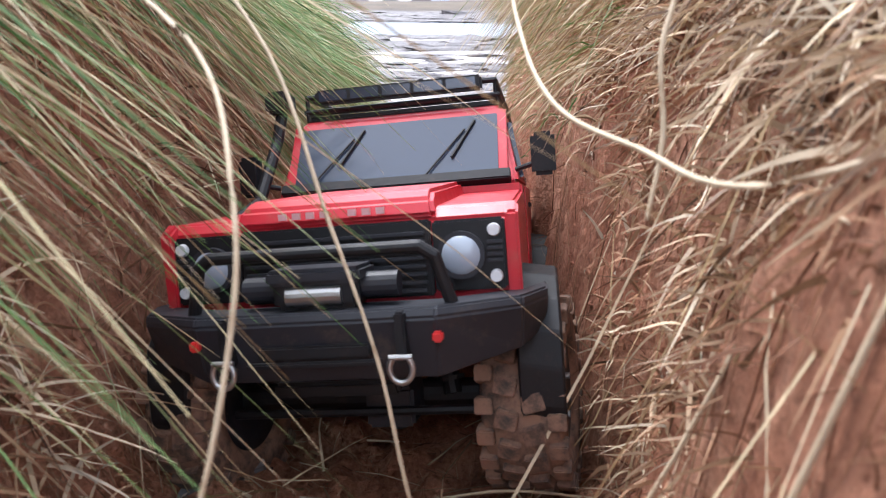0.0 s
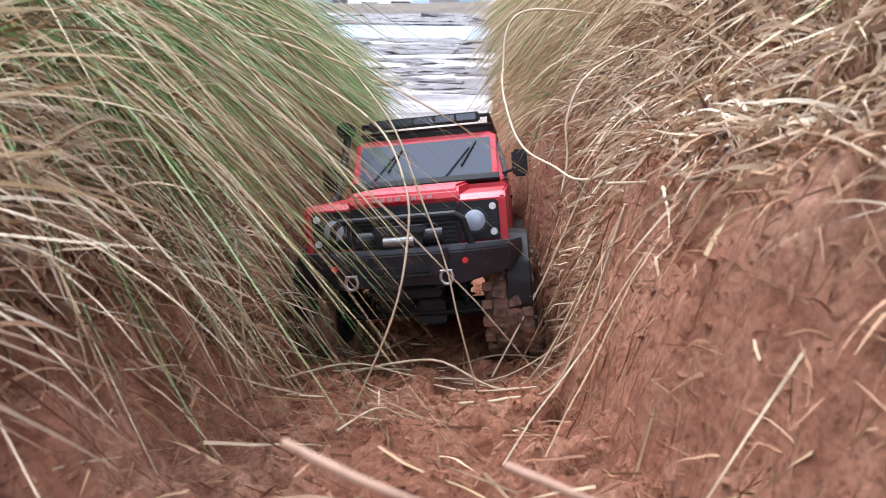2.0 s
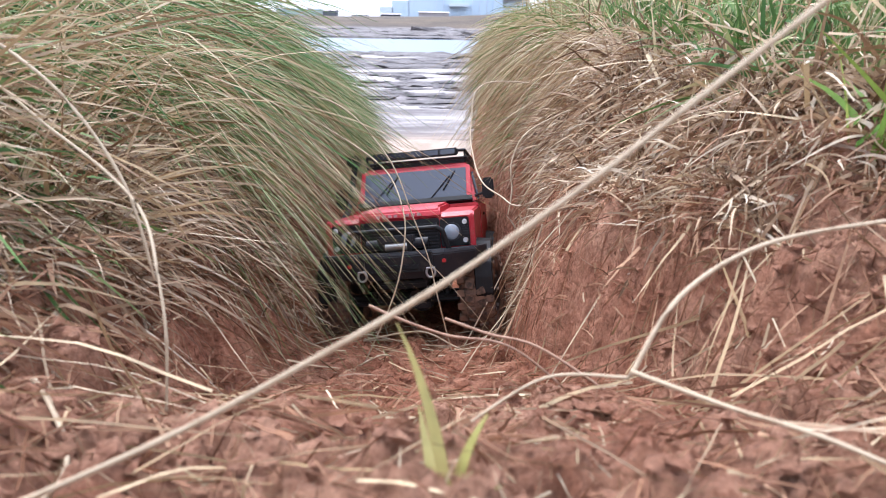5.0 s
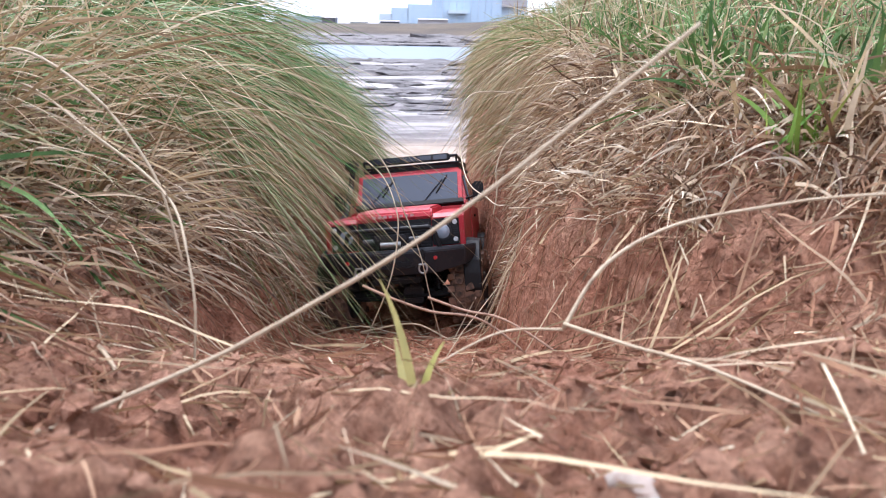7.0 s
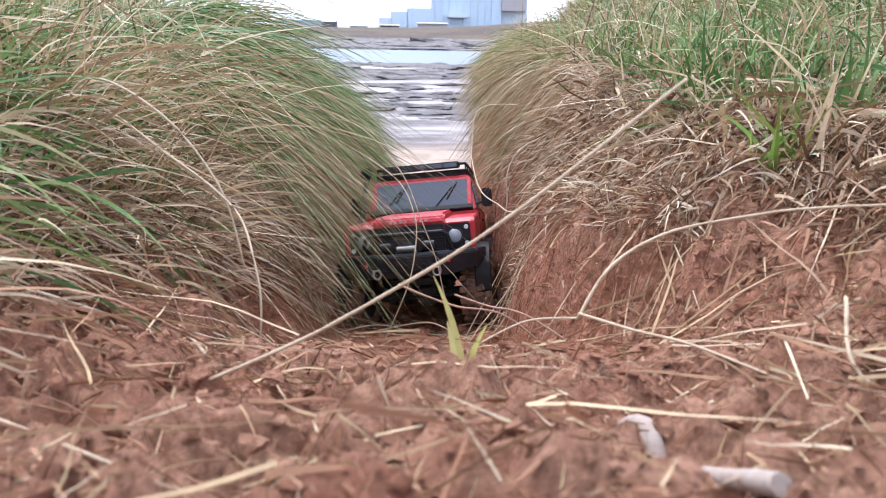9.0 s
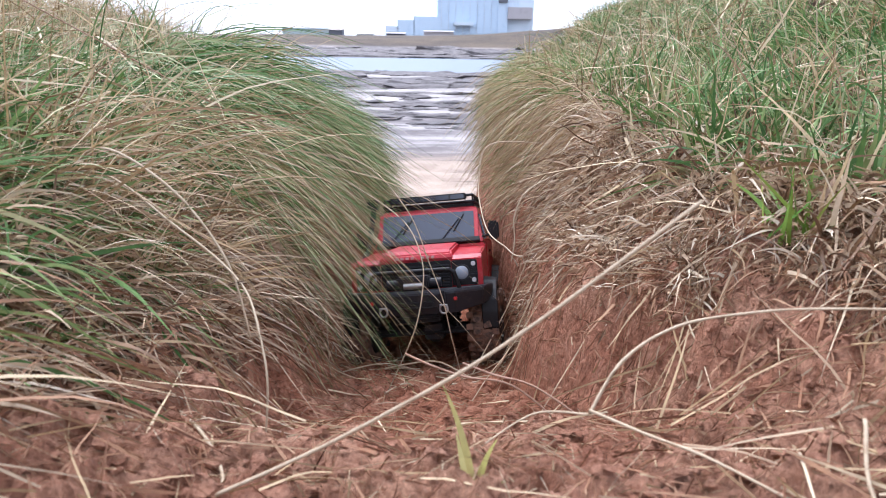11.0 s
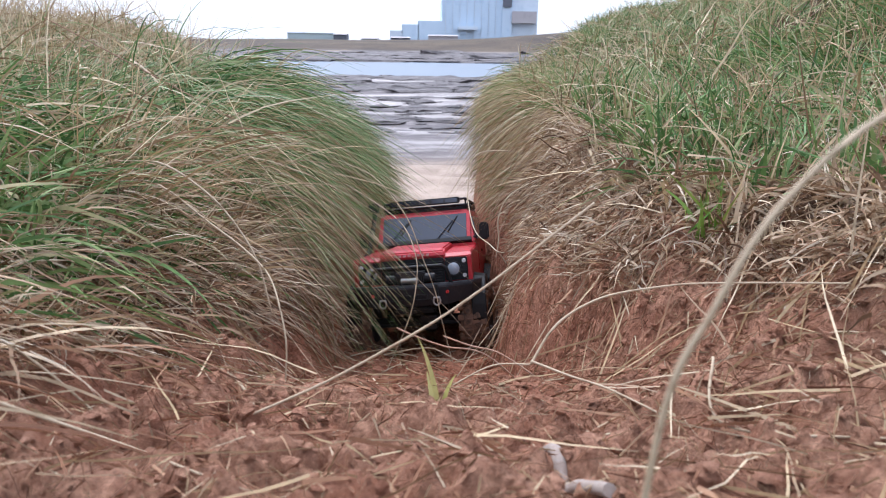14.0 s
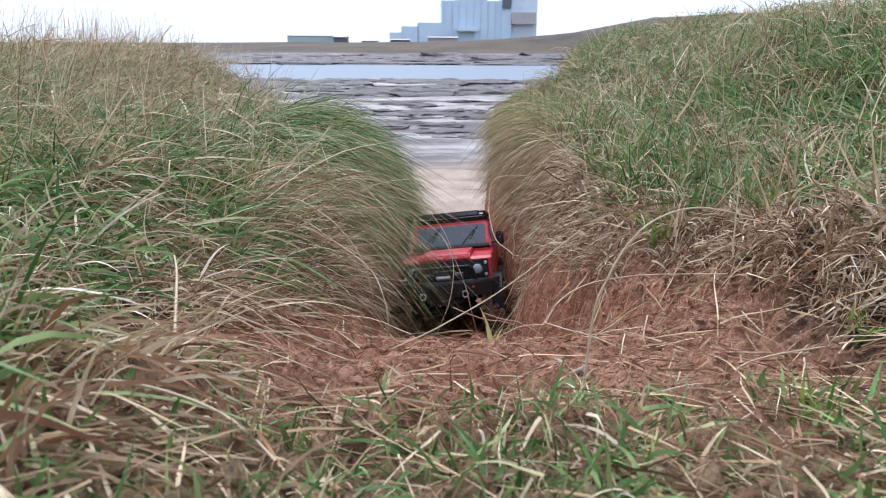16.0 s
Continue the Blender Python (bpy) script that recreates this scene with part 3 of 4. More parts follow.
r = scatter(6000, -0.6, 1.0, -1.6, -0.36)
n = len(r)
blades("short_grass", r, ways(n, 0, -0.1, 0.5, 0.5), u(n, 0.012, 0.045), u(n, 0.0014, 0.003), u(n, 0.1, 0.5), straw_mat, "short dead grass on trodden earth", segments=4)
# tussocks of turf where the trodden path comes out on the dune
x, y = u(260, 0.02, 0.7), u(260, -0.95, -0.42)
tussocks(x, y, 16, np.array([0.0, -0.1, 0.7]), (0.01, 0.036), (0.001, 0.003), (0.1, 0.6), lush_mat, "short_grass", "close clumps of short green turf", 0.6)
x, y = u(260, -0.4, 0.6), u(260, -0.95, -0.4)
tussocks(x, y, 16, np.array([0.1, -0.1, 0.3]), (0.015, 0.05), (0.0008, 0.0024), (0.2, 0.8), thatch_mat, "short_grass", "clumps of flattened bleached turf", 0.8)
# fine fibres of root and chaff over the bare earth
wisps(15000, (-0.3, 0.72, -0.62, 0.06), (0.004, 0.016), (0.0004, 0.0011), root_mat, "root_fibres", "fine brown root fibres in crumbly earth", stray=0.004, rise=0.002)
wisps(6000, (-0.3, 0.72, -0.62, 0.06), (0.004, 0.02), (0.0004, 0.0012), straw_mat, "chaff", "fine pale chaff in crumbly earth", stray=0.004, rise=0.002)
wisps(5000, (0.02, 0.42, 0.0, 0.75), (0.004, 0.014), (0.0004, 0.001), root_mat, "root_fibres", "fine brown root fibres along the gully", stray=0.003, rise=0.002)
# the same turf goes on, coarser, all round
far_turf = lambda x, y: ((np.abs(x - 0.2) > 1.1) | (y < -1.4)) & (y < 1.6 + 1.2 * np.clip(np.abs(x - 0.2) - 0.3, 0, 3))
for n, mat, label in ((26000, green_mat, "rough green grass over the dune top"), (16000, straw_mat, "rough bleached grass over the dune top")):
    r = scatter(n, -5, 5.5, -5, 4.5, far_turf)
    n = len(r)
    blades("rough_grass", r, ways(n, 0.3, -0.1, 0.8, 0.4), u(n, 0.09, 0.22), u(n, 0.003, 0.007), u(n, 0.2, 0.7), mat, label, segments=3, clump=0.6)


# ---- crumbs of earth ----
def crumbs(name, x, y, size, mat, label):
    bm = bmesh.new()
    bmesh.ops.create_icosphere(bm, subdivisions=1, radius=1)
    base = np.array([v.co[:] for v in bm.verts])
    tris = np.array([[v.index for v in f.verts] for f in bm.faces])
    bm.free()
    n = len(x)
    v = base[None] * (1 + rng.normal(size=(n, len(base), 1)) * 0.34) * size[:, None, None] * np.array([1.15, 1.15, 0.7]) * (0.6 + rng.random((n, 1, 3)) * 0.7)
    v += np.stack([x, y, height(x, y) + size * 0.1], -1)[:, None, :]
    q = tris[None] + (np.arange(n) * len(base))[:, None, None]
    return tagged(sheet(name, v.reshape(-1, 3), q.reshape(-1, 3), mat, False), label, "soil", kind="stuff")


n = 9000
x, y = u(n, 0.0, 0.42), u(n, -0.42, 1.0)
crumbs("earth_crumbs", x, y, 0.0006 + 0.0022 * rng.random(n) ** 3, EARTH, "loose crumbs of red-brown earth on the ground")
n = 16000
x, y = u(n, -0.35, 0.75), u(n, -0.6, 0.02)
crumbs("earth_crumbs", x, y, 0.0006 + 0.004 * rng.random(n) ** 4, EARTH, "loose crumbs of dry earth by the lip")
n = 3000
y = u(n, -0.1, 1.0)
x = np.where(rng.random(n) < 0.65, right_edge(y) + u(n, -0.01, 0.1), left_edge(y) + u(n, -0.1, 0.01))
crumbs("earth_crumbs", x, y, 0.0008 + 0.002 * rng.random(n) ** 3, EARTH, "crumbs of earth clinging to the cut walls")
# the heap of fresh earth thrown up beside the lip
n = 700
x, y = 0.255 + rng.normal(size=n) * 0.022, -0.03 + rng.normal(size=n) * 0.03
crumbs("earth_crumbs", x, y, 0.0008 + 0.003 * rng.random(n) ** 3, EARTH, "heap of fresh crumbled earth at the lip")


# ---- single stalks and twigs that stand out ----
def tube(name, pts, radius, mat, label, tip=0.35, category="stalk", sides=6):
    pts = [Vector(p) for p in pts]
    fine = []
    for i in range(len(pts) - 1):
        a, b, c, d = pts[max(i - 1, 0)], pts[i], pts[i + 1], pts[min(i + 2, len(pts) - 1)]
        for k in range(8):
            s = k / 8
            fine.append(0.5 * ((2 * b) + (c - a) * s + (2 * a - 5 * b + 4 * c - d) * s * s + (3 * b - a - 3 * c + d) * s ** 3))
    fine.append(pts[-1])
    bm, rings, N = bmesh.new(), [], len(fine)
    for i, p in enumerate(fine):
        t = (fine[min(i + 1, N - 1)] - fine[max(i - 1, 0)]).normalized()
        a = t.orthogonal().normalized()
        b = t.cross(a)
        rr = radius * (1 - (1 - tip) * i / (N - 1)) * (1 + 0.18 * noise.noise(p * 90))
        rings.append([bm.verts.new(p + (a * math.cos(q) + b * math.sin(q)) * rr) for q in (2 * math.pi * k / sides for k in range(sides))])
    for r0, r1 in zip(rings, rings[1:]):
        for k in range(sides):
            bm.faces.new((r0[k], r0[(k + 1) % sides], r1[(k + 1) % sides], r1[k])).smooth = True
    bm.faces.new(rings[0][::-1])
    bm.faces.new(rings[-1])
    me = bpy.data.meshes.new(name)
    bm.to_mesh(me)
    bm.free()
    me.materials.append(mat)
    return tagged(new(name, me), label, category, "loose stalks and straws")


pale = plain("pale_stalk", (0.48, 0.38, 0.26), 0.65, grime=0.5, scale=120, dirt=(0.3, 0.2, 0.12))
brown = plain("brown_twig", (0.36, 0.22, 0.15), 0.75, grime=0.6, scale=150, dirt=(0.2, 0.11, 0.07))
chalky = plain("weathered_wood", (0.4, 0.35, 0.31), 0.9, grime=1.0, scale=180, dirt=(0.33, 0.26, 0.22), relief=0.001)


def on(x, y, up=0.004):
    return (x, y, float(height(x, y)) + up)


tube("grass_stalk", [on(0.055, -0.19, 0.001), (0.11, -0.18, 0.275), (0.148, -0.18, 0.297), (0.178, -0.18, 0.316), (0.206, -0.18, 0.337), (0.227, -0.181, 0.355), (0.262, -0.182, 0.385)], 0.0009, pale, "long thick pale stalk leaning across the gully mouth", 0.8)
tube("grass_stalk", [(0.242, -0.132, 0.264), (0.26, -0.12, 0.287), (0.291, -0.11, 0.302), (0.327, -0.12, 0.314), (0.354, -0.14, 0.324), (0.42, -0.17, 0.335)], 0.0009, pale, "pale stalk arching up the trodden slope", 0.7)
tube("grass_stalk", [(0.242, -0.132, 0.266), (0.262, -0.156, 0.268), (0.28, -0.18, 0.272), on(0.304, -0.21, 0.003)], 0.0009, pale, "pale stalk lying on the trodden slope", 0.7)
tube("grass_stalk", [(0.242, -0.131, 0.263), (0.218, -0.115, 0.254), on(0.187, -0.14, 0.003)], 0.0007, pale, "thin pale stalk lying across the lip", 0.6)
tube("twig", [(0.148, 0.005, 0.229), (0.165, 0.0, 0.223), (0.19, -0.003, 0.215), (0.226, -0.006, 0.208), on(0.272, -0.018, 0.002)], 0.0009, brown, "brown twig poking out over the lip", 0.8, "twig")
tube("twig", [(0.189, 0.012, 0.218), (0.212, 0.003, 0.213), (0.238, -0.012, 0.212), on(0.276, -0.034, 0.002)], 0.0009, brown, "short brown twig poking out over the lip", 0.8, "twig")
tube("stick", [on(0.233, -0.232, 0.003), on(0.235, -0.25, 0.004), on(0.236, -0.268, 0.003), on(0.238, -0.29, 0.004), on(0.241, -0.315, 0.003)], 0.0036, chalky, "short weathered grey stick lying on the earth", 0.8, "stick", 8)
tube("grass_stalk", [on(0.02, -0.08, 0.002), (0.04, -0.105, 0.238), on(0.057, -0.13, 0.006), on(0.065, -0.16, 0.005), on(0.062, -0.2, 0.002)], 0.0012, pale, "bent pale stalk at the lip", 0.7)
tube("grass_stalk", [on(0.213, -0.412, -0.003), (0.2175, -0.41, 0.392), (0.225, -0.41, 0.417), (0.235, -0.41, 0.438), (0.252, -0.41, 0.455), (0.28, -0.405, 0.461), (0.32, -0.395, 0.452)], 0.0008, pale, "tall arching pale stalk beside the trodden slope", 0.7)
tube("grass_stalk", [on(0.37, 0.56), (0.262, 0.53, 0.3), (0.243, 0.5, 0.251), (0.243, 0.45, 0.221), (0.249, 0.4, 0.204), (0.264, 0.36, 0.199), (0.28, 0.32, 0.199), on(0.325, 0.294, 0.002)], 0.001, pale, "curled pale stalk hanging over the gully", 0.8)
tube("grass_stalk", [on(0.36, 0.43), (0.3, 0.41, 0.26), (0.281, 0.4, 0.228), (0.281, 0.39, 0.196), (0.277, 0.384, 0.171)], 0.0011, pale, "short pale stalk hanging down the cut earth", 0.7)
tube("grass_stalk", [(0.278, 0.27, 0.209), (0.312, 0.27, 0.211), (0.359, 0.285, 0.215), on(0.39, 0.295, -0.002)], 0.001, pale, "pale straw poking out of the cut earth", 0.7)
tube("grass_stalk", [on(-0.05, 0.44), (0.01, 0.4, 0.255), (0.029, 0.37, 0.2), (0.044, 0.34, 0.138), (0.047, 0.325, 0.091), on(0.05, 0.32, 0.002)], 0.0009, pale, "pale stalk bent straight down to the gully floor", 0.8)
tube("grass_stalk", [on(-0.08, 0.5), (0.02, 0.46, 0.28), (0.093, 0.42, 0.249), (0.142, 0.38, 0.221), (0.161, 0.34, 0.19), (0.163, 0.32, 0.159), (0.153, 0.3, 0.111), on(0.122, 0.293, 0.002)], 0.0009, pale, "long pale stalk arching down to the gully floor", 0.8)
tube("grass_stalk", [on(-0.05, 0.53), (0.07, 0.5, 0.28), (0.14, 0.45, 0.225), (0.172, 0.41, 0.16), (0.19, 0.39, 0.116), (0.201, 0.375, 0.072), on(0.217, 0.365, 0.002)], 0.0009, pale, "long pale stalk arching down to the gully floor", 0.8)
tube("grass_stalk", [on(-0.12, 0.08, 0.0), (-0.07, 0.05, 0.365), (-0.01, 0.02, 0.345), (0.03, 0.0, 0.3), (0.045, -0.012, 0.25)], 0.001, pale, "pale stalk bent down to the earth", 0.8)
tube("grass_stalk", [on(-0.15, 0.12, 0.0), (-0.07, 0.06, 0.345), (-0.01, 0.022, 0.318), (0.025, 0.0, 0.3), (0.047, -0.02, 0.285), (0.06, -0.045, 0.265), (0.066, -0.06, 0.24), on(0.063, -0.066, 0.001)], 0.0009, pale, "pale stalk bent down to the earth", 0.8)
tube("grass_stalk", [on(0.0, 0.425), (-0.01, 0.415, 0.318), (-0.085, 0.37, 0.37), (-0.17, 0.34, 0.425), (-0.28, 0.32, 0.49)], 0.0013, brown, "long dead brown stalk leaning through the bank grass", 0.6)
# long stalks lying on the turf where the path comes out
tube("grass_stalk", [on(-0.095, -0.507, 0.012), on(-0.044, -0.506, 0.016), on(0.012, -0.516, 0.012), on(0.059, -0.567, 0.004)], 0.001, pale, "long pale stalk lying on the turf", 0.7)
tube("grass_stalk", [on(0.069, -0.364, 0.002), on(0.09, -0.335, 0.007), on(0.14, -0.322, 0.008), on(0.189, -0.329, 0.002)], 0.0011, pale, "pale stalk bowed up from the trodden earth", 0.7)
tube("grass_stalk", [on(0.251, -0.423, 0.002), on(0.291, -0.417, 0.006), on(0.367, -0.327, 0.01), on(0.448, -0.312, 0.004)], 0.0011, pale, "kinked pale stalk lying on the turf", 0.6)
tube("grass_stalk", [on(0.33, -0.2, 0.03), on(0.323, -0.236, 0.006), on(0.387, -0.269, 0.006), on(0.437, -0.299, 0.003)], 0.0009, pale, "kinked pale stalk lying on the trodden slope", 0.6)
tube("grass_stalk", [on(-0.034, -0.453, 0.003), on(-0.063, -0.36, 0.05), on(-0.09, -0.29, 0.07)], 0.0011, pale, "pale stalk leaning out of the matted grass", 0.6)
tube("grass_stalk", [on(-0.159, -0.261, 0.03), on(-0.051, -0.273, 0.026), on(0.03, -0.262, 0.014), on(0.084, -0.284, 0.002)], 0.001, pale, "long pale stalk fallen across the path", 0.6)
tube("grass_stalk", [on(-0.247, -0.263, 0.03), on(-0.157, -0.24, 0.035), on(-0.05, -0.22, 0.025), on(0.0, -0.21, 0.002)], 0.001, pale, "long pale stalk fallen across the path", 0.6)
# pale straws lying across the gully floor
for k, (x0, y0, x1, y1) in enumerate([(0.06, 0.47, 0.31, 0.4), (0.07, 0.52, 0.26, 0.33), (0.1, 0.44, 0.33, 0.36), (0.05, 0.41, 0.22, 0.43), (0.13, 0.5, 0.3, 0.49), (0.2, 0.33, 0.3, 0.3), (0.12, 0.25, 0.19, 0.33)]):
    tube("straw", [on(x0, y0, 0.003), on(x0 * 0.65 + x1 * 0.35, y0 * 0.65 + y1 * 0.35 + 0.01, 0.012), on(x0 * 0.3 + x1 * 0.7, y0 * 0.3 + y1 * 0.7 - 0.006, 0.01), on(x1, y1, 0.003)],
         0.001 + 0.0002 * (k % 3), pale, "long dry straw lying on the gully floor", 0.6, "straw")


# the green shoot at the lip and the green tuft in the thatch
def tuft(name, x, y, n, lean, lengths, widths, mat, label):
    r = np.stack([x + rng.normal(size=n) * 0.008, y + rng.normal(size=n) * 0.008, np.zeros(n)], -1)
    r[:, 2] = height(r[:, 0], r[:, 1]) - 0.003
    ob = blades(name, r, ways(n, *lean, 0.35), u(n, *lengths), u(n, *widths), u(n, 0.0, 0.35), mat, label, segments=6)
    del ob["kind"]
    return ob


r = np.array([[0.179, -0.186, 0], [0.182, -0.184, 0], [0.176, -0.188, 0], [0.181, -0.189, 0]])
r[:, 2] = height(r[:, 0], r[:, 1]) - 0.003
shoot = blades("grass_shoot", r, np.array([[-0.3, 0.5, 0.85], [0.3, 0.1, 0.8], [-0.1, 0.3, 0.5], [0.35, -0.1, 0.4]]), np.array([0.046, 0.022, 0.02, 0.016]), np.array([0.005, 0.0035, 0.003, 0.003]), np.array([0.05, 0.1, 0.1, 0.2]), shoot_mat, "single fresh green grass shoot in bare earth")
del shoot["kind"]
for k, (x, y, n) in enumerate([(0.405, 0.0, 20), (0.5, -0.06, 22), (0.56, 0.05, 24), (0.47, -0.3, 18), (0.34, -0.46, 14), (0.03, -0.5, 12), (-0.2, -0.15, 18), (-0.26, -0.3, 22), (0.62, -0.2, 22), (0.28, -0.6, 14), (0.1, -0.66, 12)]):
    tuft("grass_tuft", x, y, n, (-0.05, -0.1, 0.9), (0.03, 0.075) if k in (0, 1, 2, 6, 7, 8) else (0.015, 0.04), (0.002, 0.0045), fresh_mat, "small tuft of fresh green grass blades")

# ---- a shallow puddle in the gully ----
m, nn, ll, b = material("muddy_water", 0.06, 0, 0.6)
b.inputs["Base Color"].default_value = (0.2, 0.19, 0.2, 1)
for px, py, pr in ((0.065, 0.50, 0.02), (0.085, 0.535, 0.012)):
    bm = bmesh.new()
    top = float(height(px, py)) + 0.005
    ring = [bm.verts.new((px + pr * math.cos(q) * (1.3 + 0.5 * noise.noise(Vector((q, px * 40, 0)))), py + pr * math.sin(q) * (0.8 + 0.5 * noise.noise(Vector((q, py * 40, 3)))), top)) for q in (2 * math.pi * k / 20 for k in range(20))]
    low = [bm.verts.new(v.co - Vector((0, 0, 0.012))) for v in ring]
    bm.faces.new(ring)
    for k in range(20):
        bm.faces.new((ring[k - 1], low[k - 1], low[k], ring[k]))
    me = bpy.data.meshes.new("puddle")
    bm.to_mesh(me)
    bm.free()
    me.materials.append(m)
    tagged(new("puddle", me), "small grey puddle lying in red mud", "puddle")


# ---- mesh parts ----
def part(name, bm, mat, parent=None, label=""):
    me = bpy.data.meshes.new(name)
    bm.normal_update()
    bm.to_mesh(me)
    bm.free()
    me.materials.append(mat)
    ob = new(name, me)
    ob.parent = parent
    return tagged(ob, label)


def box(bm, lo, hi, bevel=0.0, m=Matrix()):
    g = bmesh.ops.create_cube(bm, size=1, matrix=m @ Matrix.LocRotScale([(p + q) / 2 for p, q in zip(lo, hi)], None, [abs(q - p) for p, q in zip(lo, hi)]))
    if bevel:
        bmesh.ops.bevel(bm, geom=list({e for v in g["verts"] for e in v.link_edges}), offset=bevel, segments=2, affect="EDGES")
    return bm


def solid(outline, x0, x1, bevel=0.0, taper=0.0):
    """A shape with the given outline (y, z), from x0 to x1; taper narrows it towards its top."""
    bm = bmesh.new()
    top, low = max(z for _, z in outline), min(z for _, z in outline)
    mid = (x0 + x1) / 2
    rows = []
    for x in (x0, x1):
        rows.append([bm.verts.new((mid + (x - mid) * (1 - taper * (z - low) / (top - low)), y, z)) for y, z in outline])
    bm.faces.new(rows[0])
    bm.faces.new(rows[1][::-1])
    k = len(outline)
    for i in range(k):
        bm.faces.new((rows[0][i], rows[1][i], rows[1][(i + 1) % k], rows[0][(i + 1) % k])[::-1])
    bmesh.ops.recalc_face_normals(bm, faces=bm.faces)
    if bevel:
        bmesh.ops.bevel(bm, geom=bm.edges[:], offset=bevel, segments=2, affect="EDGES")
    return bm


def rod(bm, a, b, r, sides=10, r2=None):
    a, b = Vector(a), Vector(b)
    m = Matrix.Translation((a + b) / 2) @ (b - a).to_track_quat("Z", "Y").to_matrix().to_4x4()
    bmesh.ops.create_cone(bm, cap_ends=True, segments=sides, radius1=r, radius2=r if r2 is None else r2, depth=(b - a).length, matrix=m)
    return bm


def bent(bm, pts, r, sides=10):
    for a, b in zip(pts, pts[1:]):
        rod(bm, a, b, r, sides)
    for p in pts[1:-1]:
        bmesh.ops.create_uvsphere(bm, u_segments=sides, v_segments=6, radius=r, matrix=Matrix.Translation(p))
    return bm


def lathe(profile, steps=32):
    """Turns a profile (x, radius) round the x axis."""
    bm = bmesh.new()
    rows = [[bm.verts.new((x, r * math.cos(q), r * math.sin(q))) for x, r in profile] for q in (2 * math.pi * k / steps for k in range(steps))]
    for i in range(steps):
        a, b = rows[i - 1], rows[i]
        for j in range(len(profile) - 1):
            bm.faces.new((a[j], a[j + 1], b[j + 1], b[j])).smooth = True
    bmesh.ops.recalc_face_normals(bm, faces=bm.faces)
    return bm


# ---- the toy truck, climbing the gully ----
red = plain("red_paint", (0.46, 0.014, 0.026), 0.36, grime=0.25, scale=40, dirt=(0.3, 0.1, 0.07))
black = plain("black_plastic", (0.009, 0.009, 0.011), 0.5, spec=0.3, grime=0.3, scale=50, dirt=(0.045, 0.03, 0.024), relief=0.0004)
satin = plain("grey_black_plastic", (0.02, 0.021, 0.027), 0.5, spec=0.35, grime=0.3, scale=50, dirt=(0.1, 0.07, 0.055))
rubber = plain("muddy_rubber", (0.045, 0.035, 0.03), 0.85, grime=1.0, scale=70, dirt=(0.24, 0.135, 0.09), relief=0.001)
steel = plain("bright_steel", (0.42, 0.42, 0.42), 0.4, 1.0, grime=0.3, scale=80, dirt=(0.3, 0.27, 0.25))
glass = plain("smoked_window", (0.035, 0.045, 0.07), 0.07, spec=0.8)
lamp_glass = plain("headlight_glass", (0.3, 0.34, 0.4), 0.1, spec=0.8)
amber = plain("amber_lens", (0.6, 0.6, 0.62), 0.2)
scarlet = plain("red_tow_point", (0.5, 0.02, 0.02), 0.45)
white = plain("pale_lettering", (0.55, 0.3, 0.3), 0.5)

TRUCK_Y, TRUCK_X = 0.53, 0.176
truck = new("toy_truck")
truck.empty_display_size = 0.05
truck.matrix_world = pose(TRUCK_X, TRUCK_Y, -0.052, -15.5, -7.0, -7)
tagged(truck, "red toy off-road truck with black bumper climbing the earth gully", "toy truck")

# body shell
part("front_body", solid([(-0.052, 0.118), (-0.054, 0.166), (-0.046, 0.173), (0.105, 0.181), (0.105, 0.118)], -0.098, 0.098, 0.002), red, truck)
part("bonnet", solid([(-0.056, 0.168), (-0.052, 0.178), (-0.04, 0.183), (0.095, 0.190), (0.098, 0.176)], -0.056, 0.056, 0.0025, 0.06), red, truck, "raised glossy red bonnet")
cab = part("cab", solid([(0.1, 0.105), (0.1, 0.186), (0.405, 0.186), (0.405, 0.105)], -0.098, 0.098, 0.002), red, truck)
part("cab_top", solid([(0.104, 0.186), (0.142, 0.247), (0.15, 0.252), (0.395, 0.252), (0.404, 0.245), (0.404, 0.186)], -0.096, 0.096, 0.003, 0.12), red, truck)
part("roof_panel", box(bmesh.new(), (-0.082, 0.152, 0.2522), (0.082, 0.395, 0.2562), 0.001), black, truck)
# the screen lies on the sloping front, set in a black frame
slope = Matrix.Translation((0, 0.123, 0.2165)) @ Matrix.Rotation(math.atan2(0.061, 0.038) - math.pi / 2, 4, "X") @ Matrix.Identity(4)


def on_screen(x0, x1, z0, z1, y0, y1, bevel=0.0005):
    bm = box(bmesh.new(), (x0, y0, z0), (x1, y1, z1), bevel)
    bmesh.ops.transform(bm, matrix=slope, verts=bm.verts)
    return bm


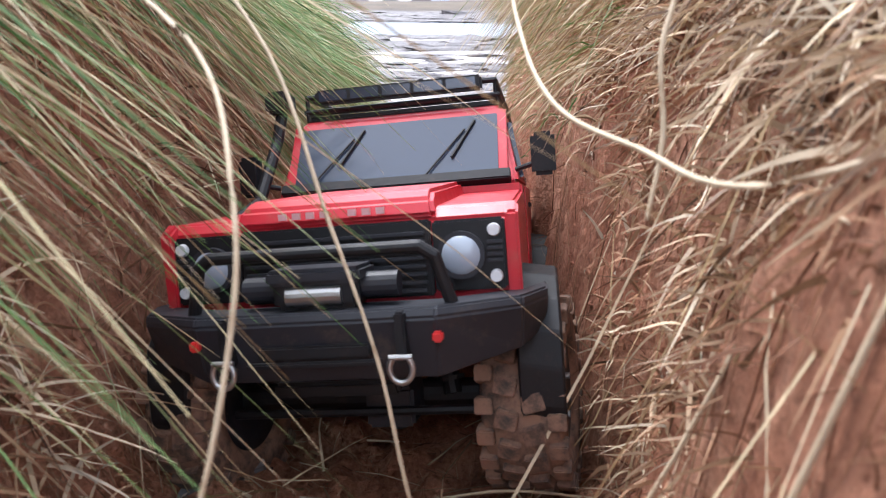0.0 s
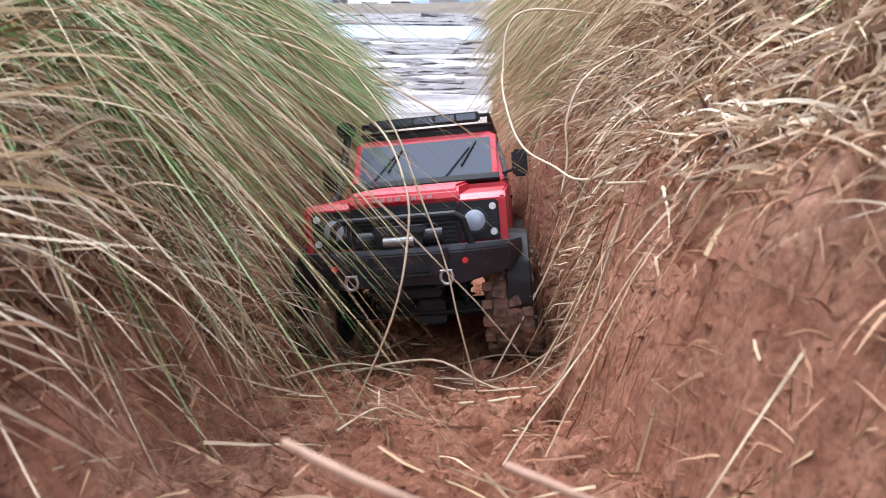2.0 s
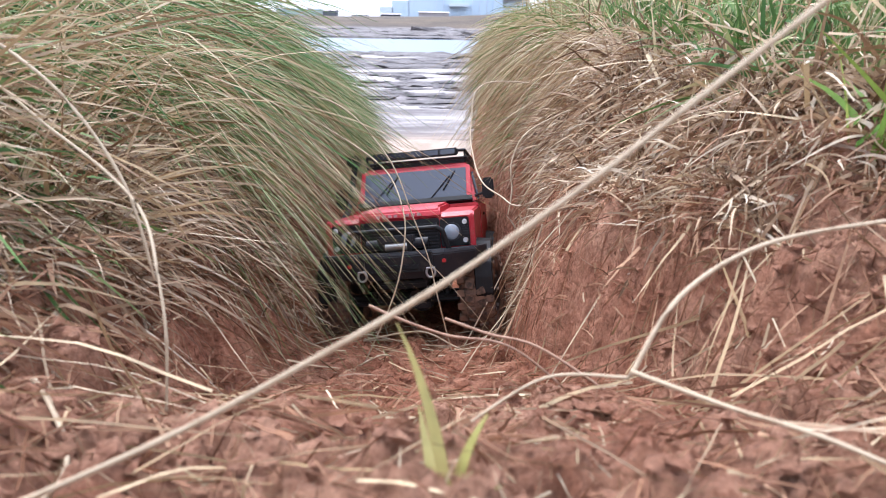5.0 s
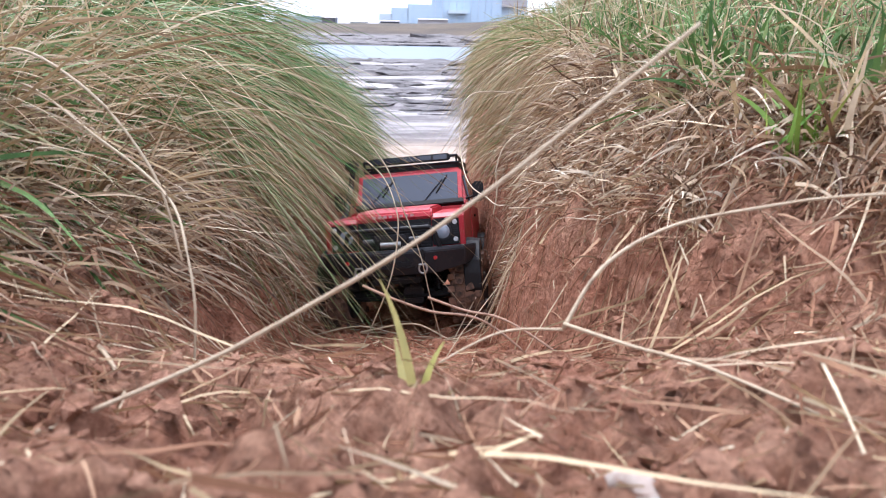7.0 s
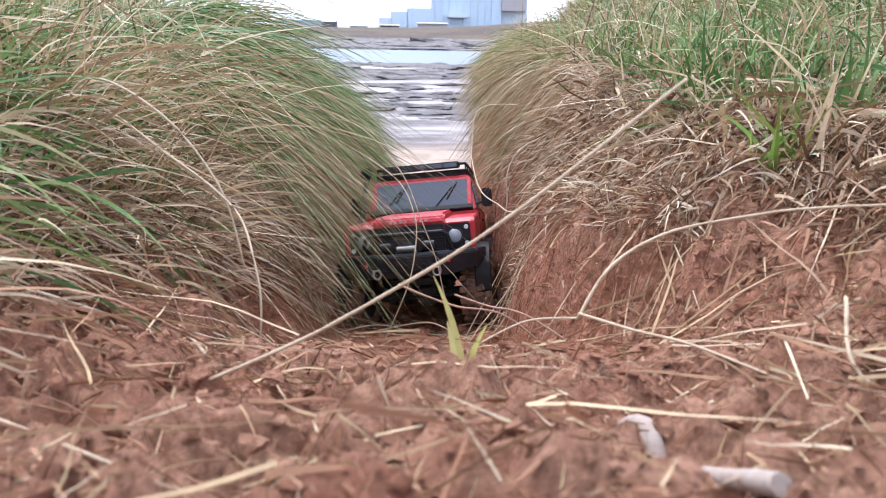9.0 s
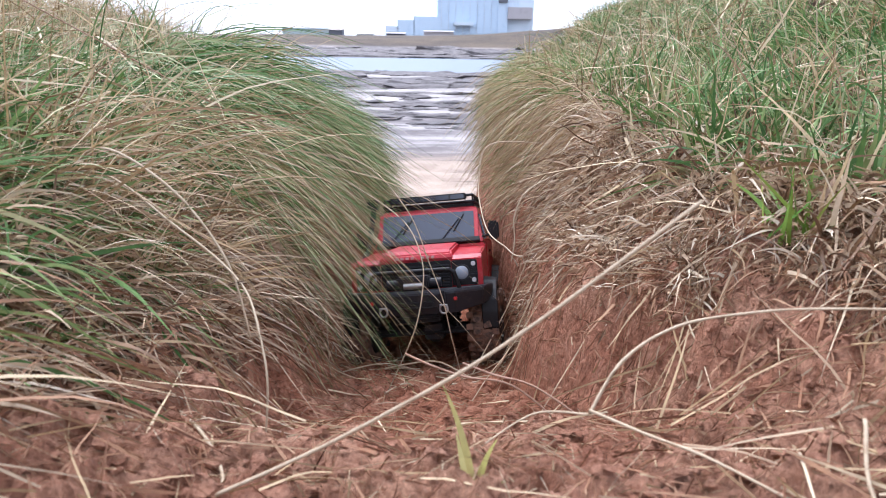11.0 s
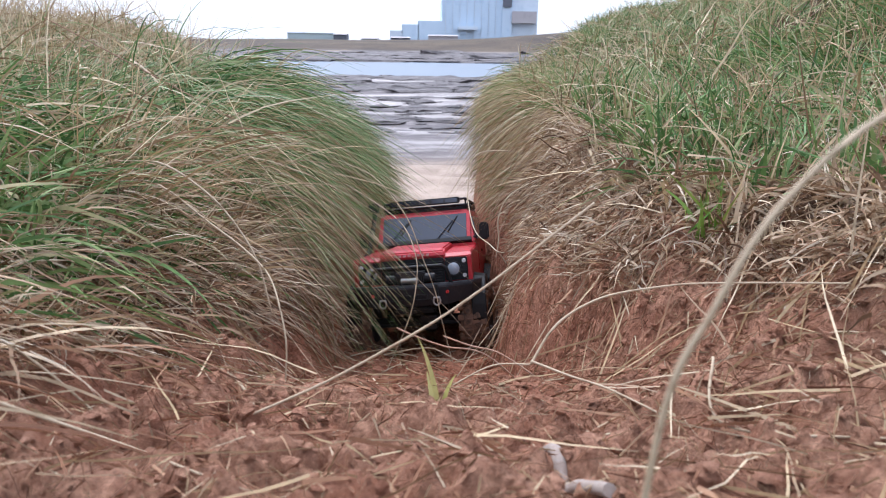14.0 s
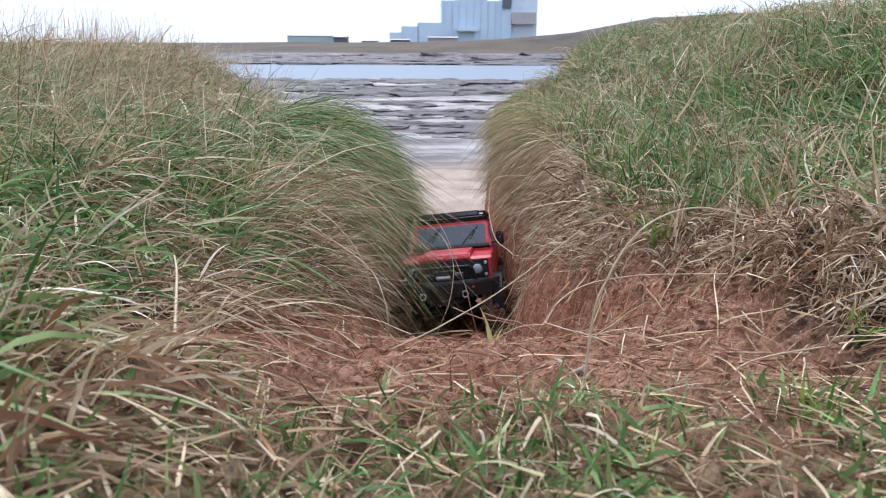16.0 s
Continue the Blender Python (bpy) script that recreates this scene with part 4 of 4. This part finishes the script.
part("screen_frame", on_screen(-0.088, 0.088, -0.034, 0.033, -0.0035, 0.004), red, truck)
part("windscreen", on_screen(-0.081, 0.081, -0.027, 0.0285, -0.0048, 0.003), glass, truck, "dark smoked windscreen")
part("cowl", on_screen(-0.09, 0.09, -0.036, -0.027, -0.009, 0.003, 0.001), black, truck)
for s in (-1, 1):
    wiper = bmesh.new()
    rod(wiper, (-0.02 + 0.045 * s, -0.0068, -0.027), (0.01 + 0.045 * s, -0.0062, 0.014), 0.0009, 6)
    rod(wiper, (0.0 + 0.045 * s, -0.0064, -0.012), (0.018 + 0.045 * s, -0.006, 0.022), 0.0013, 6)
    bmesh.ops.transform(wiper, matrix=slope, verts=wiper.verts)
    part("wiper", wiper, black, truck)
    for k, (y0, y1) in enumerate(((0.15, 0.235), (0.245, 0.3), (0.31, 0.39))):
        bm = box(bmesh.new(), (-0.002, y0, 0.194), (0.002, y1, 0.24), 0.0008)
        bmesh.ops.transform(bm, matrix=Matrix.Translation((s * 0.0925, 0, 0)) @ Matrix.Rotation(s * -0.165, 4, "Y") @ Matrix.Translation((0, 0, 0)), verts=bm.verts)
        for v in bm.verts:
            v.co.x += s * 0.036
        part("side_window", bm, glass, truck)
    # mirrors
    mirror = part("wing_mirror", box(bmesh.new(), (s * 0.106, 0.096, 0.19), (s * 0.124, 0.106, 0.222), 0.003), black, truck)
    bm = bmesh.new()
    rod(bm, (s * 0.094, 0.108, 0.196), (s * 0.11, 0.102, 0.2), 0.002, 8)
    part("mirror_arm", bm, black, mirror)
    # front lamps in their black surround
    surround = part("lamp_panel", box(bmesh.new(), (s * 0.054, -0.0585, 0.128), (s * 0.092, -0.053, 0.1655), 0.0012), black, truck)
    bm = bmesh.new()
    rod(bm, (s * 0.069, -0.059, 0.147), (s * 0.069, -0.063, 0.147), 0.0125, 24)
    part("headlight_ring", bm, satin, surround)
    bm = bmesh.new()
    bmesh.ops.create_uvsphere(bm, u_segments=24, v_segments=12, radius=0.011, matrix=Matrix.Translation((s * 0.069, -0.0612, 0.147)) @ Matrix.Diagonal((1, 0.42, 1, 1)))
    for f in bm.faces:
        f.smooth = True
    part("headlight", bm, lamp_glass, surround, "round clear headlight")
    for z in (0.135, 0.159):
        bm = bmesh.new()
        rod(bm, (s * 0.0865, -0.058, z), (s * 0.0865, -0.0615, z), 0.0037, 14, 0.003)
        part("side_light", bm, amber, surround, "small round clear side light")
    for k in range(4):
        part("vent_slat", box(bmesh.new(), (s * 0.0825, -0.0605, 0.1425 + k * 0.0032), (s * 0.0905, -0.058, 0.1442 + k * 0.0032), 0), satin, surround)
    # red edge round the lamp panel
    part("wing_edge", solid([(-0.058, 0.12), (-0.06, 0.168), (-0.05, 0.174), (-0.05, 0.12)], s * 0.0925, s * 0.0995, 0.0015), red, truck)
    # arches over the wheels
    for y in (0.0, 0.324):
        bm = bmesh.new()
        arc = [(y + 0.068 * math.cos(q), 0.062 + 0.07 * math.sin(q)) for q in (math.pi * k / 10 for k in range(11))]
        arc = [(max(min(a, y + 0.058), y - 0.058), c) for a, c in arc]
        rows = []
        for a, c in arc:
            k = 0.9
            rows.append([bm.verts.new(p) for p in ((s * 0.094, a, c + 0.004), (s * 0.118, a, c), (s * 0.1185, y + (a - y) * k, c - 0.010), (s * 0.094, y + (a - y) * k, c - 0.010))])
        for r0, r1 in zip(rows, rows[1:]):
            for k in range(4):
                bm.faces.new((r0[k], r0[(k + 1) % 4], r1[(k + 1) % 4], r1[k]))
        bm.faces.new(rows[0])
        bm.faces.new(rows[-1][::-1])
        bmesh.ops.recalc_face_normals(bm, faces=bm.faces)
        bmesh.ops.bevel(bm, geom=bm.edges[:], offset=0.0012, segments=1, affect="EDGES")
        part("wheel_arch", bm, black, truck)
    part("sill", box(bmesh.new(), (s * 0.088, 0.075, 0.088), (s * 0.108, 0.25, 0.1), 0.003), black, truck)
    door = part("door", box(bmesh.new(), (s * 0.0965, 0.14, 0.108), (s * 0.0992, 0.238, 0.184), 0.001), red, truck)
    part("door_handle", box(bmesh.new(), (s * 0.0985, 0.215, 0.165), (s * 0.102, 0.23, 0.17), 0.001), black, door)

# grille
grille = part("grille", box(bmesh.new(), (-0.053, -0.0575, 0.126), (0.053, -0.052, 0.1665), 0.001), black, truck)
for k in range(8):
    part("grille_slat", box(bmesh.new(), (-0.05, -0.0605, 0.1285 + k * 0.0043), (0.05, -0.0572, 0.1305 + k * 0.0043), 0.0004), satin, grille)
for k in range(8):
    if k != 4:
        part("letter_bar", box(bmesh.new(), (-0.03 + k * 0.0078, -0.0575, 0.1712), (-0.0255 + k * 0.0078, -0.0556, 0.1748), 0), white, truck, "small pale raised letter bar")

# bumper: a wide channel with angled ends
bm = bmesh.new()
shape = [(-0.112, 0.104, -0.05), (-0.1, 0.1, -0.078), (-0.06, 0.092, -0.1), (0.06, 0.092, -0.1), (0.1, 0.1, -0.078), (0.112, 0.104, -0.05)]
rows = [[bm.verts.new(p) for p in ((x, y, 0.127), (x, y - 0.002, 0.122), (x * 0.985, y + 0.006, z), (x, y + 0.028, z + 0.002), (x, y + 0.026, 0.127))] for x, z, y in shape]
for r0, r1 in zip(rows, rows[1:]):
    for k in range(5):
        bm.faces.new((r0[k], r0[(k + 1) % 5], r1[(k + 1) % 5], r1[k]))
bm.faces.new(rows[0])
bm.faces.new(rows[-1][::-1])
bmesh.ops.recalc_face_normals(bm, faces=bm.faces)
bmesh.ops.bevel(bm, geom=bm.edges[:], offset=0.0012, segments=2, affect="EDGES")
bumper = part("bumper", bm, satin, truck, "wide matt black bumper with angled ends")
part("bumper_slot", box(bmesh.new(), (-0.028, -0.1022, 0.1045), (0.028, -0.098, 0.111), 0.001), black, bumper)
part("fairlead", box(bmesh.new(), (-0.034, -0.1045, 0.101), (0.034, -0.1005, 0.1038), 0.0008), black, bumper)
part("bull_bar", bent(bmesh.new(), [(-0.067, -0.088, 0.124), (-0.06, -0.092, 0.15), (-0.053, -0.093, 0.155), (0.053, -0.093, 0.155), (0.06, -0.092, 0.15), (0.067, -0.088, 0.124)], 0.0033, 12), black, bumper)
for s in (-1, 1):
    part("tow_point", box(bmesh.new(), (s * 0.058, -0.1035, 0.1105), (s * 0.063, -0.098, 0.1155), 0.001), scarlet, bumper, "small red tow point")
    hook = part("shackle_tab", box(bmesh.new(), (s * 0.041, -0.106, 0.102), (s * 0.046, -0.096, 0.126), 0.001), black, bumper)
    bm = bmesh.new()
    pts = [Vector((s * 0.0435 + 0.0055 * math.sin(q), -0.108, 0.1 - 0.0065 * math.cos(q))) for q in (-2.4 + 4.8 * k / 12 for k in range(13))]
    rings = []
    for i, p in enumerate(pts):
        t = (pts[min(i + 1, 12)] - pts[max(i - 1, 0)]).normalized()
        a = Vector((0, 1, 0))
        b = t.cross(a)
        rings.append([bm.verts.new(p + (a * math.cos(q) + b * math.sin(q)) * 0.0015) for q in (2 * math.pi * k / 8 for k in range(8))])
    for r0, r1 in zip(rings, rings[1:]):
        for k in range(8):
            bm.faces.new((r0[k], r0[(k + 1) % 8], r1[(k + 1) % 8], r1[k])).smooth = True
    part("shackle", bm, steel, hook, "bright steel shackle")
    bm = bmesh.new()
    rod(bm, (s * 0.0435 - 0.0055, -0.108, 0.1055), (s * 0.0435 + 0.0055, -0.108, 0.1055), 0.0013, 8)
    part("shackle_pin", bm, steel, hook)
# winch
winch = part("winch", box(bmesh.new(), (-0.022, -0.094, 0.127), (0.022, -0.066, 0.145), 0.003), black, truck)
part("winch_cap", box(bmesh.new(), (-0.024, -0.0965, 0.1395), (0.024, -0.066, 0.1475), 0.002), satin, winch)
bm = bmesh.new()
rod(bm, (-0.014, -0.0925, 0.134), (0.014, -0.0925, 0.134), 0.005, 16)
part("winch_drum", bm, steel, winch, "worn steel winch drum")
for s in (-1, 1):
    bm = bmesh.new()
    rod(bm, (s * 0.022, -0.082, 0.137), (s * 0.04, -0.082, 0.137), 0.0065, 16)
    part("winch_motor", bm, satin, winch)
# snorkel up the screen pillar
part("snorkel", bent(bmesh.new(), [(-0.1, 0.03, 0.17), (-0.103, 0.085, 0.185), (-0.1, 0.125, 0.235), (-0.097, 0.135, 0.262)], 0.0048, 10), black, truck)
part("snorkel_head", box(bmesh.new(), (-0.108, 0.122, 0.258), (-0.088, 0.145, 0.276), 0.003), black, truck)
# roof rack
rack = part("roof_rack", bent(bmesh.new(), [(-0.08, 0.15, 0.272), (0.08, 0.15, 0.272), (0.08, 0.39, 0.272), (-0.08, 0.39, 0.272), (-0.08, 0.15, 0.272)], 0.0024, 8), black, truck, "low black tubular roof rack")
part("rack_rail", bent(bmesh.new(), [(-0.082, 0.15, 0.26), (0.082, 0.15, 0.26), (0.082, 0.39, 0.26), (-0.082, 0.39, 0.26), (-0.082, 0.15, 0.26)], 0.0022, 8), black, rack)
for x in (-0.08, 0.08):
    for y in (0.15, 0.21, 0.27, 0.33, 0.39):
        bm = bmesh.new()
        rod(bm, (x, y, 0.252), (x, y, 0.272), 0.0018, 6)
        part("rack_post", bm, black, rack)
for k in range(7):
    part("rack_slat", box(bmesh.new(), (-0.08, 0.165 + k * 0.034, 0.2595), (0.08, 0.173 + k * 0.034, 0.2625), 0.0006), black, rack)
bar = part("light_bar", box(bmesh.new(), (-0.07, 0.139, 0.264), (0.07, 0.149, 0.276), 0.002), black, rack)
for k in range(5):
    part("bar_lens", box(bmesh.new(), (-0.066 + k * 0.0268, 0.1378, 0.2662), (-0.042 + k * 0.0268, 0.1398, 0.2742), 0.0006), glass, bar)
# under the truck
part("chassis_rail", box(bmesh.new(), (-0.036, -0.07, 0.085), (-0.028, 0.39, 0.1), 0.001), black, truck)
part("chassis_rail", box(bmesh.new(), (0.028, -0.07, 0.085), (0.036, 0.39, 0.1), 0.001), black, truck)
part("belly", box(bmesh.new(), (-0.085, 0.06, 0.088), (0.085, 0.4, 0.112), 0.004), black, truck)
part("skid_plate", box(bmesh.new(), (-0.034, -0.075, 0.078), (0.034, -0.04, 0.086), 0.002), black, truck)
for y in (0.0, 0.324):
    bm = bmesh.new()
    rod(bm, (-0.085, y, 0.057), (0.085, y, 0.057), 0.009, 14)
    axle = part("axle", bm, black, truck)
    bm = bmesh.new()
    bmesh.ops.create_uvsphere(bm, u_segments=18, v_segments=10, radius=0.02, matrix=Matrix.Translation((0.016, y - 0.004, 0.057)) @ Matrix.Diagonal((0.9, 1, 1, 1)))
    part("differential", bm, satin, axle, "scuffed grey differential housing")
    part("differential_plate", box(bmesh.new(), (0.001, y - 0.026, 0.044), (0.03, y - 0.021, 0.068), 0.002), satin, axle)
    for s in (-1, 1):
        bm = bmesh.new()
        rod(bm, (s * 0.052, y - 0.012, 0.06), (s * 0.042, y + 0.006, 0.115), 0.0055, 10)
        shock = part("shock_absorber", bm, black, truck)
        for k in range(6):
            bm = bmesh.new()
            rod(bm, (s * (0.051 - k * 0.0014), y - 0.01 + k * 0.0025, 0.068 + k * 0.0075), (s * (0.0507 - k * 0.0014), y - 0.0095 + k * 0.0025, 0.0705 + k * 0.0075), 0.0085, 12)
            part("spring_coil", bm, black, shock)
        bm = bmesh.new()
        rod(bm, (s * 0.03, y + 0.01, 0.055), (s * 0.045, y + 0.12 if y < 0.1 else y - 0.12, 0.08), 0.003, 8)
        part("suspension_link", bm, black, truck)
bm = bmesh.new()
rod(bm, (-0.08, -0.028, 0.055), (0.08, -0.028, 0.055), 0.0028, 8)
part("steering_link", bm, black, truck)

# gearbox, its guard, the drive shafts and the battery tray between the rails
gearbox = part("gearbox", box(bmesh.new(), (-0.03, 0.1, 0.056), (0.03, 0.19, 0.09), 0.004), black, truck)
part("guard_plate", box(bmesh.new(), (-0.04, 0.085, 0.05), (0.04, 0.205, 0.0556), 0.002), satin, gearbox)
part("battery_tray", box(bmesh.new(), (-0.07, 0.22, 0.062), (0.07, 0.3, 0.088), 0.004), black, truck)
for y0, y1 in ((0.012, 0.098), (0.192, 0.31)):
    bm = bmesh.new()
    rod(bm, (0.012, y0, 0.058), (0.008, y1, 0.072), 0.004, 10)
    part("drive_shaft", bm, satin, truck)
part("rear_panel", box(bmesh.new(), (-0.09, 0.395, 0.06), (0.09, 0.406, 0.105), 0.002), black, truck)

# wheels: lugged tyre on a dark rim
prof = [(-0.019, 0.032), (-0.0225, 0.036), (-0.0235, 0.046), (-0.0195, 0.0535), (-0.008, 0.0555), (0.008, 0.0555), (0.0195, 0.0535), (0.0235, 0.046), (0.0225, 0.036), (0.019, 0.032)]
LUGS = {}
for side in (-1, 1):
    for kind in (0, 1):
        bm = bmesh.new()
        if kind:
            box(bm, (side * 0.0145, -0.0045, 0.0475), (side * 0.0245, 0.0045, 0.0572), 0.0007)
        else:
            box(bm, (side * 0.0015, -0.0052, 0.0525), (side * 0.0135, 0.0052, 0.059), 0.0007, Matrix.Rotation(side * 0.25, 4, "Z"))
        LUGS[side, kind] = bpy.data.meshes.new("tread_block")
        bm.to_mesh(LUGS[side, kind])
        bm.free()
        LUGS[side, kind].materials.append(rubber)
for y in (0.0, 0.324):
    for s in (-1, 1):
        wheel = part("wheel", lathe([(-0.012, 0.0), (-0.012, 0.012), (-0.016, 0.02), (-0.019, 0.033), (0.019, 0.033), (0.016, 0.02), (0.012, 0.012), (0.012, 0.0)], 28), satin, truck)
        wheel.location = (s * 0.1, y, 0.057)
        wheel.rotation_euler = (0.1 * s + y, 0, radians(-7) if y == 0 else 0)
        part("tyre", lathe(prof, 36), rubber, wheel, "chunky muddy off-road tyre")
        for k in range(20):
            for side in (-1, 1):
                for kind in (0, 1):
                    lug = new("tread_block", LUGS[side, kind])
                    lug.parent = wheel
                    lug.rotation_euler = (2 * math.pi * k / 20 + side * 0.075 + 0.16 * kind, 0, 0)
        for k in range(6):
            q = 2 * math.pi * k / 6
            bm = bmesh.new()
            rod(bm, (s * 0.016, 0.024 * math.cos(q), 0.024 * math.sin(q)), (s * 0.0195, 0.024 * math.cos(q), 0.024 * math.sin(q)), 0.0022, 8)
            part("wheel_bolt", bm, steel, wheel)


# ---- the water and the far shore ----
m, nn, ll, b = material("grey_sea_water", 0.4, 0, 0.3)
b.inputs["Base Color"].default_value = (0.15, 0.19, 0.24, 1)
bump(nn, ll, b, noise_tex(nn, ll, 0.8, 5, 0.6, (0.3, 1, 1)), 0.25, 0.05)
bm = bmesh.new()
box(bm, (-3000, 32, -3.5), (3000, 4000, -1.47))
sea = part("sea", bm, m)
tagged(sea, "calm pale grey sea channel between rocky shores", "water", kind="structure")

# the haze_ claddings carry the distance haze in their pale, bluish base colours
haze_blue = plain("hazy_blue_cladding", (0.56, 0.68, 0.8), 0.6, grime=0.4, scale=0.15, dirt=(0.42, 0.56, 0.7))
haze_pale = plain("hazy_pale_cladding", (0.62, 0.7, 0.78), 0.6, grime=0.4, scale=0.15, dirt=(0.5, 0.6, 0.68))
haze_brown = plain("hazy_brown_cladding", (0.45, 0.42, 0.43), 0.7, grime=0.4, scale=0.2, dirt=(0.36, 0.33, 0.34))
dark_clad = plain("dark_cladding", (0.12, 0.13, 0.16), 0.6, grime=0.4, scale=0.2, dirt=(0.18, 0.17, 0.17))
teal_clad = plain("grey_green_cladding", (0.42, 0.5, 0.5), 0.6, grime=0.4, scale=0.2, dirt=(0.35, 0.4, 0.4))


def far_x(p, d=400):
    return d * (0.0363 + (p - 784) / 1168)


def far_z(p, d=400):
    return 0.48 + d * (82 - p) / 1168


def block(name, p0, p1, top, mat, parent, depth=40, y=400, low=-2, label=""):
    return part(name, box(bmesh.new(), (far_x(p0, y), y, low), (far_x(p1, y), y + depth, far_z(top, y)), 0.15), mat, parent, label)


station = new("power_station")
tagged(station, "hazy pale blue block-shaped industrial building across the water", "building")
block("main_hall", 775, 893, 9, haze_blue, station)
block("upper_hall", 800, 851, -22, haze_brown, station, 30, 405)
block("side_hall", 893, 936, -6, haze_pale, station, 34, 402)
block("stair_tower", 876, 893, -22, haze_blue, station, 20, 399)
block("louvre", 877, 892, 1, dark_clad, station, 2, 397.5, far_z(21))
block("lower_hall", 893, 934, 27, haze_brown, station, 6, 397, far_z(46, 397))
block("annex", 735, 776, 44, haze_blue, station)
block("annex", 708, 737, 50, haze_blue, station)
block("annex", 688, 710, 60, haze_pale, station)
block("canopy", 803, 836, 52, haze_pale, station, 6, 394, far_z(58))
for k in range(8):
    block("wall_rib", 781 + k * 12, 782 + k * 12, 10, haze_pale, station, 0.8, 399.3)
shed = new("long_shed")
tagged(shed, "long pale grey-green shed on the far shore", "shed")
block("wall", 517, 594, 67, teal_clad, shed, 14, 300)
block("roof", 516, 595, 65.5, haze_pale, shed, 15, 299.5, far_z(67, 300))
for nm, p0, p1, top, mat, lab in (("hut", 594, 616, 66, dark_clad, "dark hut beside the long shed"), ("hut", 753, 803, 66, haze_brown, "low brown hut on the far shore"),
                                  ("hut", 690, 722, 70, dark_clad, "low dark hut on the far shore"), ("hut", 640, 668, 72, teal_clad, "low grey-green hut on the far shore")):
    h = new(nm)
    tagged(h, lab, "hut", "huts on the far shore")
    block("wall", p0, p1, top + 2, mat, h, 9, 290)
    part("roof", solid([(289, far_z(top + 2, 290)), (294.5, far_z(top, 290)), (300, far_z(top + 2, 290))], far_x(p0 - 0.6, 290), far_x(p1 + 0.6, 290)), haze_brown, h)

# flat slabs of dark rock along the shore
rockm, nn, ll, b = material("wet_dark_rock", 0.6, 0, 0.5)
ll.new(ramp(nn, ll, noise_tex(nn, ll, 1.4, 8, 0.7), [(0.3, (0.05, 0.044, 0.046)), (0.55, (0.12, 0.105, 0.105)), (0.75, (0.26, 0.23, 0.22))]), b.inputs["Base Color"])
bump(nn, ll, b, noise_tex(nn, ll, 6, 6, 0.7), 0.8, 0.1)
bm = bmesh.new()
bmesh.ops.create_icosphere(bm, subdivisions=2, radius=1)
base = np.array([v.co[:] for v in bm.verts])
tris = np.array([[v.index for v in f.verts] for f in bm.faces])
bm.free()


def rocks(n, y0, y1, sizes, flat, label):
    y = u(n, y0, y1)
    x = y * u(n, -0.75, 0.45)
    s = u(n, *sizes)
    lump = 1 + 0.22 * rng.normal(size=(n, len(base), 1))
    v = base[None] * lump * np.stack([s * u(n, 1.5, 3.5), s, s * flat * u(n, 0.5, 1.2)], -1)[:, None, :]
    v += np.stack([x, y, np.maximum(height(x, y), -1.5)], -1)[:, None, :]
    q = tris[None] + (np.arange(n) * len(base))[:, None, None]
    return tagged(sheet("shore_rocks", v.reshape(-1, 3), q.reshape(-1, 3), rockm, False), label, "rocks", kind="stuff")


rocks(420, 12, 22, (0.06, 0.26), 0.3, "flat dark wet rocks on the beach")
rocks(600, 25, 42, (0.15, 0.6), 0.3, "flat dark wet rocks along the water")
rocks(520, 76, 91, (0.6, 1.7), 0.3, "dark rocks along the far shore")
